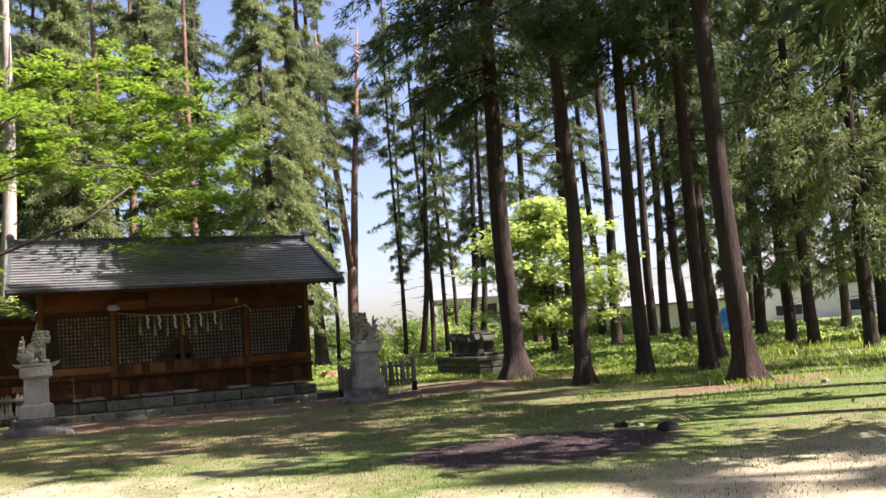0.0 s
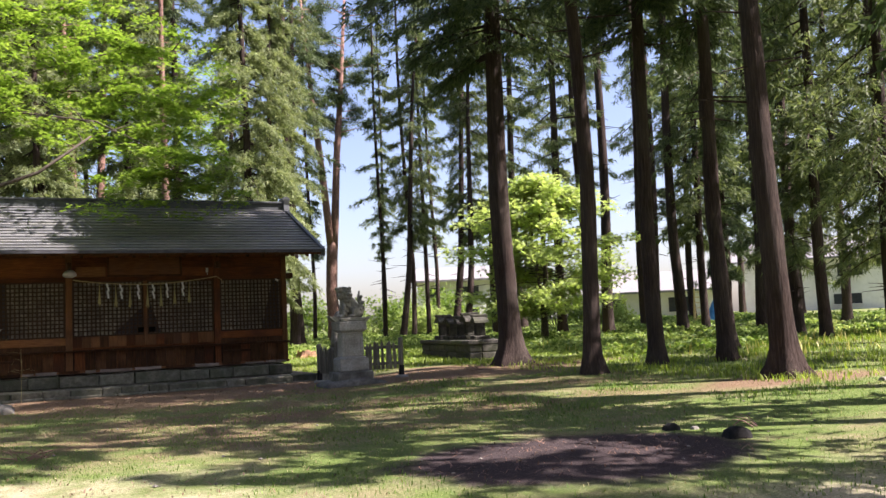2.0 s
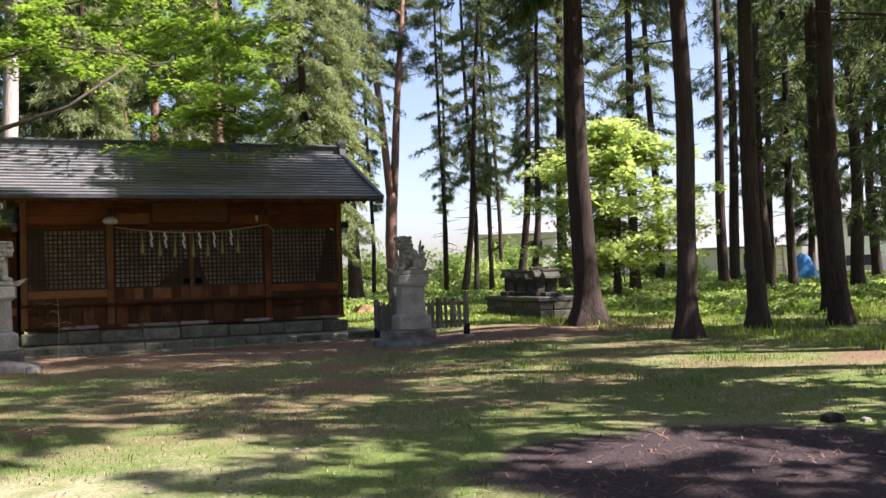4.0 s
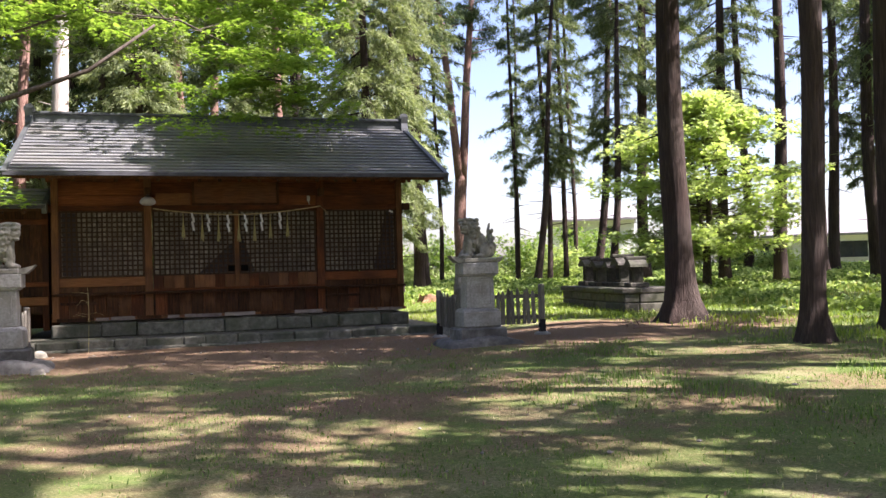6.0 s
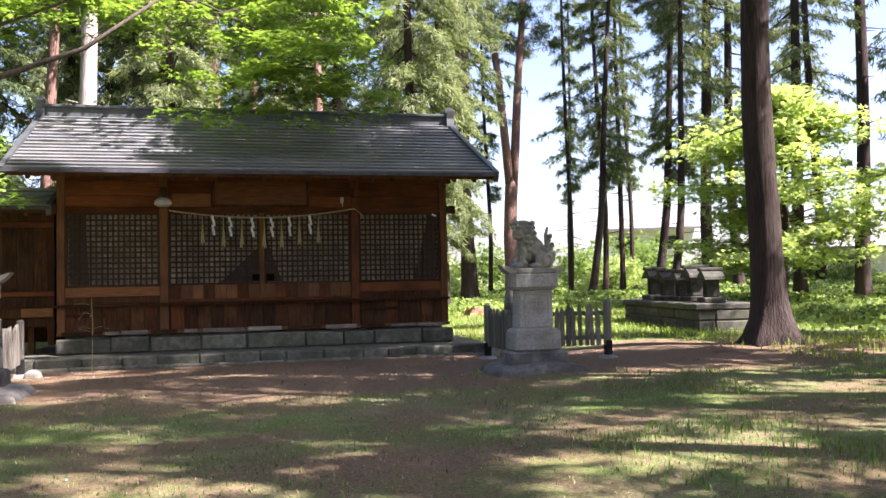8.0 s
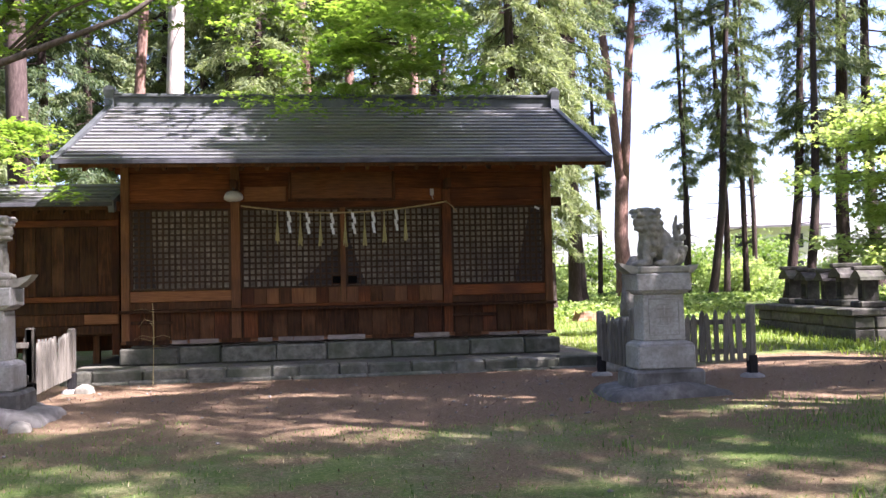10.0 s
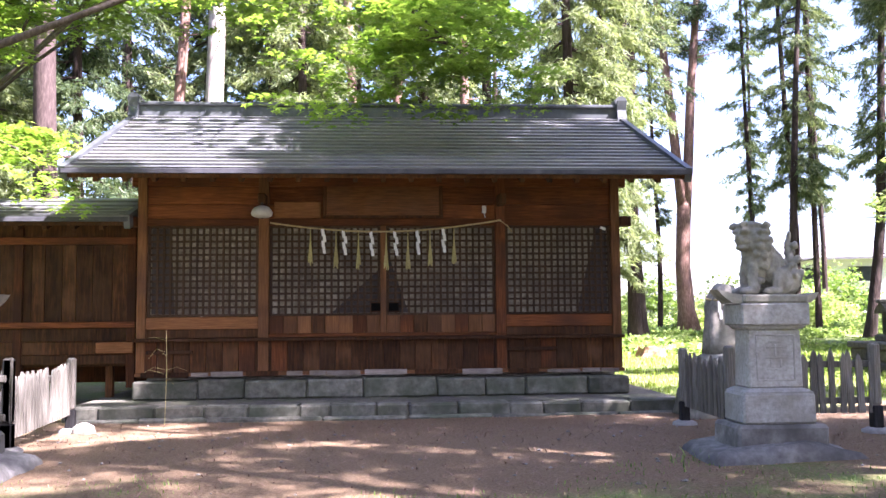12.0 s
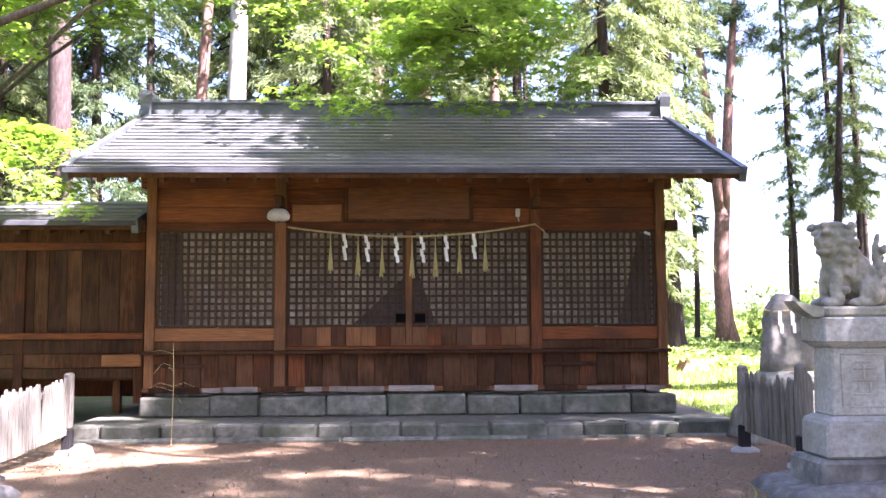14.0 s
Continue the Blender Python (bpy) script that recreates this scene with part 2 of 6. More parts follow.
def ground_material():
    """Bare reddish soil in front of the hall, thin grass elsewhere, a dark burnt bed; borders broken by noise."""
    m, n, l, p = nodes_of("ground_soil_and_grass")
    co = n.new("ShaderNodeTexCoord")

    def noise_at(scale, detail=7, rough=0.6, stretch=None):
        t = n.new("ShaderNodeTexNoise")
        t.inputs["Scale"].default_value, t.inputs["Detail"].default_value, t.inputs["Roughness"].default_value = scale, detail, rough
        l.new(co.outputs["Object"], t.inputs["Vector"])
        return t.outputs["Fac"]

    def mix(f, a, b):
        x = n.new("ShaderNodeMix")
        x.data_type = "RGBA"
        l.new(f, x.inputs[0])
        l.new(a, x.inputs[6])
        l.new(b, x.inputs[7])
        return x.outputs[2]

    def bed(cx, cy, rx, ry, wobble, lo, hi):
        """1 inside an ellipse, 0 outside, with a ragged border."""
        mp = n.new("ShaderNodeMapping")
        mp.vector_type = "TEXTURE"
        mp.inputs["Location"].default_value = (cx, cy, 0)
        mp.inputs["Scale"].default_value = (rx, ry, 1000)
        l.new(co.outputs["Object"], mp.inputs[0])
        ln = n.new("ShaderNodeVectorMath")
        ln.operation = "LENGTH"
        l.new(mp.outputs[0], ln.inputs[0])
        ad = n.new("ShaderNodeMath")
        ad.operation = "MULTIPLY_ADD"
        l.new(noise_at(0.9, 8, 0.7), ad.inputs[0])
        ad.inputs[1].default_value = wobble
        l.new(ln.outputs["Value"], ad.inputs[2])
        mr = n.new("ShaderNodeMapRange")
        mr.interpolation_type = "SMOOTHSTEP"
        mr.inputs[1].default_value, mr.inputs[2].default_value = lo + wobble / 2, hi + wobble / 2
        mr.inputs[3].default_value, mr.inputs[4].default_value = 1, 0
        l.new(ad.outputs[0], mr.inputs[0])
        return mr.outputs[0]

    def top(a, b):
        x = n.new("ShaderNodeMath")
        x.operation = "MAXIMUM"
        l.new(a, x.inputs[0])
        l.new(b, x.inputs[1])
        return x.outputs[0]

    fine = noise_at(38, 8, 0.7)
    mid = noise_at(2.3, 8, 0.65)
    big = noise_at(0.42, 5)
    grass = ramp(n, [(0.3, (0.045, 0.08, 0.016)), (0.52, (0.105, 0.15, 0.036)), (0.72, (0.22, 0.25, 0.085))])
    l.new(fine, grass.inputs[0])
    dry = ramp(n, [(0.3, (0.12, 0.09, 0.052)), (0.52, (0.235, 0.185, 0.11)), (0.72, (0.42, 0.36, 0.25))])
    l.new(fine, dry.inputs[0])
    soil = ramp(n, [(0.28, (0.068, 0.043, 0.024)), (0.5, (0.16, 0.107, 0.062)), (0.74, (0.30, 0.212, 0.134))])
    l.new(fine, soil.inputs[0])
    burnt = ramp(n, [(0.28, (0.016, 0.012, 0.012)), (0.52, (0.045, 0.033, 0.032)), (0.76, (0.13, 0.10, 0.095))])
    l.new(fine, burnt.inputs[0])
    fd = ramp(n, [(0.47, (0, 0, 0)), (0.68, (1, 1, 1))])
    wide = n.new("ShaderNodeMix")
    wide.inputs[0].default_value = 0.6
    l.new(mid, wide.inputs[2])
    l.new(big, wide.inputs[3])
    l.new(wide.outputs[0], fd.inputs[0])
    c = mix(fd.outputs[0], grass.outputs[0], dry.outputs[0])
    # dry straw beds; part of their paleness is sunlight put into the colour
    straw = ramp(n, [(0.3, (0.20, 0.165, 0.10)), (0.52, (0.40, 0.35, 0.235)), (0.74, (0.58, 0.53, 0.40))])
    l.new(fine, straw.inputs[0])
    c = mix(bed(-5.2, -19.4, 4.0, 3.5, 2.2, 0.3, 1.2), c, straw.outputs[0])
    c = mix(bed(1.5, -23.6, 9.5, 3.0, 1.4, 0.3, 1.1), c, straw.outputs[0])
    yard = top(bed(0.0, -3.6, 5.8, 4.9, 0.9, 0.85, 1.15), bed(6.5, -5.2, 5.0, 2.8, 0.9, 0.8, 1.15))
    yard = top(yard, bed(8.6, -14.8, 2.2, 1.1, 0.8, 0.6, 1.2))
    yard = top(yard, bed(0.4, -12.5, 2.4, 1.0, 1.3, 0.2, 1.1))
    worn = ramp(n, [(0.43, (0, 0, 0)), (0.57, (0.85, 0.85, 0.85))])
    l.new(noise_at(0.75, 9, 0.7), worn.inputs[0])
    near = bed(1.0, -10.5, 9.0, 6.5, 0.7, 0.6, 1.1)
    both = n.new("ShaderNodeMath")
    both.operation = "MULTIPLY"
    l.new(worn.outputs[0], both.inputs[0])
    l.new(near, both.inputs[1])
    c = mix(both.outputs[0], c, soil.outputs[0])
    c = mix(yard, c, soil.outputs[0])
    c = mix(bed(1.5, -19.0, 1.9, 1.55, 0.8, 0.75, 1.05), c, burnt.outputs[0])
    l.new(c, p.inputs["Base Color"])
    p.inputs["Roughness"].default_value = 0.95
    p.inputs["Specular IOR Level"].default_value = 0.15
    b = n.new("ShaderNodeBump")
    b.inputs["Strength"].default_value, b.inputs["Distance"].default_value = 0.7, 0.03
    l.new(fine, b.inputs["Height"])
    l.new(b.outputs[0], p.inputs["Normal"])
    return m


GROUND = ground_material()


# ---- mesh tools ----
class Shape:
    """Collects vertices and faces of one part."""

    def __init__(self):
        self.v, self.f = [], []

    def add(self, verts, faces):
        o = len(self.v)
        self.v.extend(tuple(q) for q in verts)
        self.f.extend(tuple(i + o for i in q) for q in faces)
        return self

    def box(self, lo, hi, bevel=0.006, m=None):
        """A block with chamfered edges."""
        c = [(a + b) / 2 for a, b in zip(lo, hi)]
        h = [abs(b - a) / 2 for a, b in zip(lo, hi)]
        b = min(bevel, *(q * 0.45 for q in h))
        vs, idx = [], {}
        for sx in (-1, 1):
            for sy in (-1, 1):
                for sz in (-1, 1):
                    for ax in range(3):
                        s = (sx, sy, sz)
                        p = [c[i] + s[i] * (h[i] - (b if i != ax else 0)) for i in range(3)]
                        idx[sx, sy, sz, ax] = len(vs)
                        vs.append(Vector(p))
        fs = []
        for ax in range(3):
            u, w = (ax + 1) % 3, (ax + 2) % 3
            for s in (-1, 1):
                ring = []
                for a, d in ((-1, -1), (1, -1), (1, 1), (-1, 1)):
                    k = [0, 0, 0]
                    k[ax], k[u], k[w] = s, a, d
                    ring.append(idx[(*k, ax)])
                fs.append(ring if s > 0 else ring[::-1])
            for a in (-1, 1):
                for d in (-1, 1):
                    k1, k2 = [0, 0, 0], [0, 0, 0]
                    k1[ax], k1[u], k1[w] = -1, a, d
                    k2[ax], k2[u], k2[w] = 1, a, d
                    q = [idx[(*k1, u)], idx[(*k2, u)], idx[(*k2, w)], idx[(*k1, w)]]
                    fs.append(q if a * d < 0 else q[::-1])
        for sx in (-1, 1):
            for sy in (-1, 1):
                for sz in (-1, 1):
                    q = [idx[sx, sy, sz, a] for a in range(3)]
                    fs.append(q if sx * sy * sz > 0 else q[::-1])
        if m is not None:
            vs = [m @ q for q in vs]
        return self.add(vs, fs)

    def tube(self, pts, radii, sides=8, flare=0.0, flare_h=0.5, seed=0, cap=True):
        """A tapered tube along pts; flare: root lobes at its foot."""
        rnd = random.Random(seed)
        lob = [(0.25 + 0.75 * (0.5 + 0.5 * math.cos(k * 2 * math.pi / sides * 5 + seed))) * rnd.uniform(0.6, 1.15) for k in range(sides)]
        z0 = pts[0][2]
        vs, fs = [], []
        n = len(pts)
        for i in range(n):
            p = Vector(pts[i])
            d = (Vector(pts[min(i + 1, n - 1)]) - Vector(pts[max(i - 1, 0)])).normalized()
            a = d.orthogonal().normalized() if abs(d.z) < 0.9 else Vector((1, 0, 0)) - d * d.x
            a.normalize()
            b = d.cross(a)
            for k in range(sides):
                t = 2 * math.pi * k / sides
                r = radii[i] * (1 + (flare * lob[k] * math.exp(-max(0.0, p.z - max(z0, 0.0)) / flare_h) if flare else 0) + rnd.uniform(-0.04, 0.04))
                vs.append(p + (a * math.cos(t) + b * math.sin(t)) * r)
        for i in range(n - 1):
            for k in range(sides):
                k2 = (k + 1) % sides
                fs.append((i * sides + k, i * sides + k2, (i + 1) * sides + k2, (i + 1) * sides + k))
        if cap:
            fs.append(tuple(range(sides))[::-1])
            fs.append(tuple((n - 1) * sides + k for k in range(sides)))
        return self.add(vs, fs)

    def prism(self, outline, depth_lo, depth_hi, axis="y"):
        """An outline of (u, w) pulled along an axis."""
        k = len(outline)
        place = {"y": lambda u, w, d: (u, d, w), "x": lambda u, w, d: (d, u, w), "z": lambda u, w, d: (u, w, d)}[axis]
        vs = [place(u, w, depth_lo) for u, w in outline] + [place(u, w, depth_hi) for u, w in outline]
        fs = [tuple(range(k)), tuple(range(2 * k - 1, k - 1, -1))]
        fs += [(i, i + k, (i + 1) % k + k, (i + 1) % k) for i in range(k)]
        return self.add(vs, fs)

    def mesh(self, name, material, smooth=False):
        me = bpy.data.meshes.new(name)
        me.from_pydata(self.v, [], self.f)
        me.materials.append(material)
        me.update()
        bm = bmesh.new()
        bm.from_mesh(me)
        bmesh.ops.recalc_face_normals(bm, faces=bm.faces)
        bm.to_mesh(me)
        bm.free()
        if smooth:
            me.polygons.foreach_set("use_smooth", [True] * len(me.polygons))
        return me


def part(name, shape, material, parent=None, label="", smooth=False, at=None):
    """Links a shape, or a mesh made before, as one object under a thing or a part."""
    me = shape if isinstance(shape, bpy.types.Mesh) else shape.mesh(name, material, smooth)
    ob = new(name, me)
    if parent is not None:
        ob.parent = parent
    if at is not None:
        ob.matrix_basis = at
    if label:
        tagged(ob, label)
    return ob


def thing(name, label, category, group="", kind="", at=None):
    ob = new(name)
    ob.empty_display_size = 0.2
    if at is not None:
        ob.matrix_basis = at
    return tagged(ob, label, category, group, kind)


def quick_mesh(name, verts, faces, material):
    """A mesh straight from arrays of vertices and equal faces, for leaves and blades."""
    me = bpy.data.meshes.new(name)
    verts, faces = np.asarray(verts, dtype=np.float32), np.asarray(faces, dtype=np.int32)
    nv, (nf, k) = len(verts), faces.shape
    me.vertices.add(nv)
    me.vertices.foreach_set("co", verts.ravel())
    me.loops.add(nf * k)
    me.loops.foreach_set("vertex_index", faces.ravel())
    me.polygons.add(nf)
    me.polygons.foreach_set("loop_start", np.arange(0, nf * k, k, dtype=np.int32))
    me.materials.append(material)
    me.update(calc_edges=True)
    return me


def smooth_step(a, b, x):
    t = min(1.0, max(0.0, (x - a) / (b - a)))
    return t * t * (3 - 2 * t)


def ground_z(x, y):
    """Height of the ground: a little lower in front of the hall, rising gently behind and to the side."""
    z = 0.018 * min(40, max(0, x - 2)) + 0.014 * min(40, max(0, y + 2))
    z -= 0.14 * smooth_step(-5.5, -2.2, y) * (1 - smooth_step(5.0, 7.5, x))
    z += 0.03 * noise.noise((x * 0.35, y * 0.35, 0)) + 0.012 * noise.noise((x * 1.3, y * 1.3, 4))
    z += 0.06 * math.exp(-((x - 1.5) ** 2 / 3.2 + (y + 19.0) ** 2 / 2.0))
    return z


# ---- ground ----
def make_ground():
    def steps(core_lo, core_hi, step, far):
        a = list(np.arange(core_lo, core_hi + 1e-6, step))
        out, d = [], step
        q = core_hi
        while q < far:
            d *= 1.35
            q += d
            out.append(q)
        low, d, q = [], step, core_lo
        while q > -far:
            d *= 1.35
            q -= d
            low.append(q)
        return low[::-1] + a + out

    xs, ys = steps(-14, 28, 0.35, 900), steps(-32, 28, 0.35, 900)
    vs = [(x, y, ground_z(x, y)) for y in ys for x in xs]
    w = len(xs)
    fs = [(j * w + i, j * w + i + 1, (j + 1) * w + i + 1, (j + 1) * w + i) for j in range(len(ys) - 1) for i in range(w - 1)]
    me = quick_mesh("ground", vs, fs, GROUND)
    me.polygons.foreach_set("use_smooth", [True] * len(me.polygons))
    tagged(new("ground", me), "uneven shrine ground of reddish soil and thin sunlit grass", "ground", kind="structure")


make_ground()

# ---- the shrine hall ----
HW = 3.94            # half the width between the corner posts
BAY = 1.97           # main posts
EAVE_Y, EAVE_Z, RIDGE_Y, RIDGE_Z, ROOF_X = -1.56, 3.59, 2.40, 5.30, 4.73


def make_hall():
    hall = thing("shrine_hall", "weathered red-brown timber shrine hall with lattice front and grey metal roof", "shrine hall")
    rnd = random.Random(5)
    # posts
    for x, w in ((-HW, 0.15), (-BAY, 0.17), (BAY, 0.17), (HW, 0.15)):
        part("post", Shape().box((x - w / 2, -0.09, 0.46), (x + w / 2, 0.07, 3.75), 0.008), WOOD_PALE_Z if abs(x) > 3 or x < 0 else WOOD_Z, hall)
    # beams of the front
    part("lintel_beam", Shape().box((-HW - 0.14, -0.075, 2.90), (HW + 0.16, 0.06, 3.02), 0.008), WOOD_X, hall)
    part("head_beam", Shape().box((-HW - 0.18, -0.06, 3.56), (HW + 0.2, 0.09, 3.74), 0.008), WOOD_X, hall)
    for x0, x1, m in ((-HW + 0.075, -BAY - 0.085, WOOD_PALE_X), (BAY + 0.085, HW - 0.075, WOOD_X)):
        part("sill_beam", Shape().box((x0, -0.07, 1.20), (x1, 0.05, 1.40), 0.008), m, hall)
        part("sill_board", Shape().box((x0, -0.045, 1.06), (x1, 0.05, 1.197), 0.006), WOOD_DARK, hall)
    part("sill_beam", Shape().box((-BAY + 0.085, -0.07, 1.06), (BAY - 0.085, 0.05, 1.115), 0.006), WOOD_X, hall)
    part("ledge", Shape().box((-HW - 0.10, -0.20, 1.00), (HW + 0.10, 0.0, 1.055), 0.008), WOOD_DARK, hall)
    part("ground_beam", Shape().box((-HW - 0.08, -0.13, 0.44), (HW + 0.10, 0.08, 0.50), 0.006), WOOD_PALE_X, hall, "pale weathered bottom beam")
    # boards above the lintel, in each bay
    bays = ((-HW + 0.075, -BAY - 0.085), (-BAY + 0.085, -0.98), (-0.98, 0.98), (0.98, BAY - 0.085), (BAY + 0.085, HW - 0.075))
    for x0, x1 in bays:
        z, rows = 3.02, (0.24, 0.30)
        for h in rows:
            d = rnd.uniform(-0.008, 0.008)
            part("wall_board", Shape().box((x0, -0.035 + d, z + 0.003), (x1, 0.03 + d, z + h - 0.003), 0.005), WOOD_X, hall)
            z += h
    # leaning name plaque
    tilt = pose(0, -0.10, 3.04, -9)
    plaque = part("plaque", Shape().box((-0.97, -0.02, 0.0), (0.97, 0.02, 0.56), 0.008), PLAQUE, hall, "large blank brown wooden plaque", at=tilt)
    for x0, x1, z0, z1 in ((-1.0, 1.0, -0.03, 0.02), (-1.0, 1.0, 0.54, 0.60)):
        part("plaque_frame", Shape().box((x0, -0.045, z0), (x1, -0.02, z1), 0.006), WOOD_DARK, plaque)
    for x in (-1.0, 0.94):
        part("plaque_frame", Shape().box((x, -0.045, 0.02), (x + 0.06, -0.021, 0.54), 0.006), WOOD_DARK, plaque)
    # two short boards beside the plaque
    part("wall_board", Shape().box((-1.80, -0.075, 3.03), (-1.03, -0.04, 3.30), 0.006), WOOD_PALE_X, hall)
    part("bracket_arm", Shape().box((-2.03, -0.42, 3.22), (-1.91, -0.09, 3.40), 0.012), WOOD_DARK, hall)
    part("bracket_arm", Shape().box((1.91, -0.42, 3.22), (2.03, -0.09, 3.40), 0.012), WOOD_DARK, hall)
    part("beam_end", Shape().box((HW + 0.075, -0.16, 2.88), (HW + 0.26, 0.0, 3.05), 0.01), WOOD_DARK, hall)
    part("beam_end", Shape().box((-HW - 0.26, -0.16, 2.88), (-HW - 0.075, 0.0, 3.05), 0.01), WOOD_DARK, hall)
    # lattice screens
    pitch = 0.108

    def lattice(name, x0, x1, z0, z1, label):
        door = thing(name, label, "")
        door.parent = hall
        part("screen_sheet", Shape().box((x0 + 0.01, 0.022, z0 + 0.01), (x1 - 0.01, 0.034, z1 - 0.01), 0.002), PAPER, door, "dusty pale sheet behind the bars")
        for a, b in ((x0, x0 + 0.045), (x1 - 0.045, x1)):
            part("stile", Shape().box((a, -0.03, z0), (b, 0.02, z1), 0.004), LATTICE, door)
        part("rail", Shape().box((x0 + 0.046, -0.028, z1 - 0.035), (x1 - 0.046, 0.02, z1), 0.004), LATTICE, door)
        part("rail", Shape().box((x0 + 0.046, -0.028, z0), (x1 - 0.046, 0.02, z0 + 0.035), 0.004), LATTICE, door)
        nx = max(1, round((x1 - x0 - 0.09) / pitch))
        up = Shape().box((-0.019, -0.021, z0 + 0.036), (0.019, 0.008, z1 - 0.036), 0.003).mesh("bar_upright", LATTICE)
        for i in range(1, nx):
            x = x0 + 0.045 + (x1 - x0 - 0.09) * i / nx + rnd.uniform(-0.003, 0.003)
            part("bar", up, None, door, at=pose(x, rnd.uniform(-0.002, 0.002), 0))
        nz = max(1, round((z1 - z0 - 0.07) / pitch))
        lying = Shape().box((x0 + 0.047, -0.006, -0.018), (x1 - 0.047, 0.021, 0.018), 0.003).mesh("bar_lying", LATTICE)
        for i in range(1, nz):
            part("bar", lying, None, door, at=pose(0, -0.004, z0 + 0.035 + (z1 - z0 - 0.07) * i / nz + rnd.uniform(-0.003, 0.003)))
        return door

    z0, z1 = 1.41, 2.90
    lattice("lattice_screen", -HW + 0.08, -BAY - 0.09, z0, z1, "dark wooden lattice window with dusty pale backing")
    lattice("lattice_screen", BAY + 0.09, HW - 0.08, z0, z1, "dark wooden lattice window with dusty pale backing")
    for s in (-1, 1):
        a, b = (-BAY + 0.09, -0.05) if s < 0 else (0.05, BAY - 0.09)
        d = lattice("lattice_door", a, b, z0, z1, "wooden lattice door with square offering hole and low board panel")
        # low panel of upright boards
        n = 8
        for i in range(n):
            u0, u1 = a + (b - a) * i / n, a + (b - a) * (i + 1) / n
            part("panel_board", Shape().box((u0 + 0.004, -0.02 + rnd.uniform(-0.006, 0.006), 1.118), (u1 - 0.004, 0.02, z0 - 0.004), 0.004),
                 rnd.choice((WOOD_Z, WOOD_PALE_Z, WOOD_PALE_Z, WOOD_Z, WOOD_DARK)), d)
        part("panel_backing", Shape().box((a, 0.024, 1.118), (b, 0.036, z0 - 0.004), 0.002), WOOD_DARK, d)
        x = 0.025 + s * 0.145
        for zf in (1.46, 1.61):
            part("hole_frame", Shape().box((x - 0.105, -0.036, zf), (x + 0.105, -0.024, zf + 0.015), 0.003), WOOD_DARK, d)
        # solid block: the dark inside of the hole is only its colour
        part("offering_hole", Shape().box((x - 0.082, -0.034, 1.477), (x + 0.082, -0.0225, 1.608), 0.002), HOLE_SHADE, d, "square offering hole shown as a black block")
    part("meeting_post", Shape().box((-0.048, -0.06, 1.118), (0.048, 0.02, 2.90), 0.006), WOOD_PALE_Z, hall)

    # dark wavy sheets just behind the lattice: one tapering up mid-door, one at each end
    def wavy_sheet(outline, folds):
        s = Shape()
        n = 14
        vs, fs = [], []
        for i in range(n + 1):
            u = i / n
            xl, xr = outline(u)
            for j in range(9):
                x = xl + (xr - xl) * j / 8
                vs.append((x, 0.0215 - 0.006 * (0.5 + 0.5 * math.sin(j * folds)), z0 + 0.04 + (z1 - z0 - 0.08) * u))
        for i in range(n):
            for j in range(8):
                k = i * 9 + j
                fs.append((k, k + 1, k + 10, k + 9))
        part("dark_cloth", s.add(vs, fs), SHEET_DARK, hall, "dark wavy sheet behind the lattice", True)

    wavy_sheet(lambda u: (-0.86 + 0.95 * min(1, u / 0.62), 0.42 - 0.30 * min(1, u / 0.62)) if u < 0.63 else (0.09, 0.12), 1.7)
    wavy_sheet(lambda u: (3.28 + 0.34 * u, 3.80), 1.3)
    wavy_sheet(lambda u: (-3.80, -3.42 - 0.08 * u), 1.3)
    # skirt of upright boards
    part("skirt_backing", Shape().box((-HW, -0.036, 0.46), (HW, -0.012, 0.985), 0.003), WOOD_DARK, hall)
    n = 30
    for i in range(n):
        u0, u1 = -HW + 2 * HW * i / n, -HW + 2 * HW * (i + 1) / n
        part("skirt_board", Shape().box((u0 + 0.004, -0.085 + rnd.uniform(-0.006, 0.006), 0.505), (u1 - 0.004, -0.04, 0.995), 0.004),
             WOOD_DARK if rnd.random() < 0.85 else WOOD_Z, hall)
    x = -HW + 0.02
    while x < HW:
        w = rnd.uniform(0.25, 0.8)
        part("worn_strip", Shape().box((x, -0.145 + rnd.uniform(-0.01, 0.01), 0.435 + rnd.uniform(-0.012, 0.0)), (min(HW, x + w), -0.131, 0.50 + rnd.uniform(-0.015, 0.02)), 0.006), WOOD_WORN if rnd.random() < 0.75 else WOOD_DARK, hall)
        x += w + rnd.uniform(0.01, 0.15)
    for a, b in ((-HW + 0.1, -3.1), (2.05, 2.9)):
        part("skirt_rail", Shape().box((a, -0.125, 0.80), (b, -0.095, 0.86), 0.006), WOOD_DARK, hall)
    # sides and back, with the floor
    for x in (-HW, HW):
        for i in range(16):
            y0 = 0.10 + 4.6 * i / 16
            part("side_board", Shape().box((x - 0.03, y0 + 0.004, 0.46), (x + 0.03, y0 + 0.28, 3.75), 0.004), WOOD_Z, hall)
    for i in range(20):
        x0 = -HW + 0.04 + 2 * (HW - 0.04) * i / 20
        part("back_board", Shape().box((x0 + 0.004, 4.72, 0.46), (x0 + 0.38, 4.78, 3.75), 0.004), WOOD_Z, hall)
    part("floor_deck", Shape().box((-HW + 0.05, 0.06, 0.95), (HW - 0.05, 4.7, 1.0), 0.004), WOOD_X, hall)
    part("ceiling_boards", Shape().box((-HW + 0.05, 0.1, 3.66), (HW - 0.05, 4.7, 3.70), 0.004), WOOD_X, hall)
    return hall


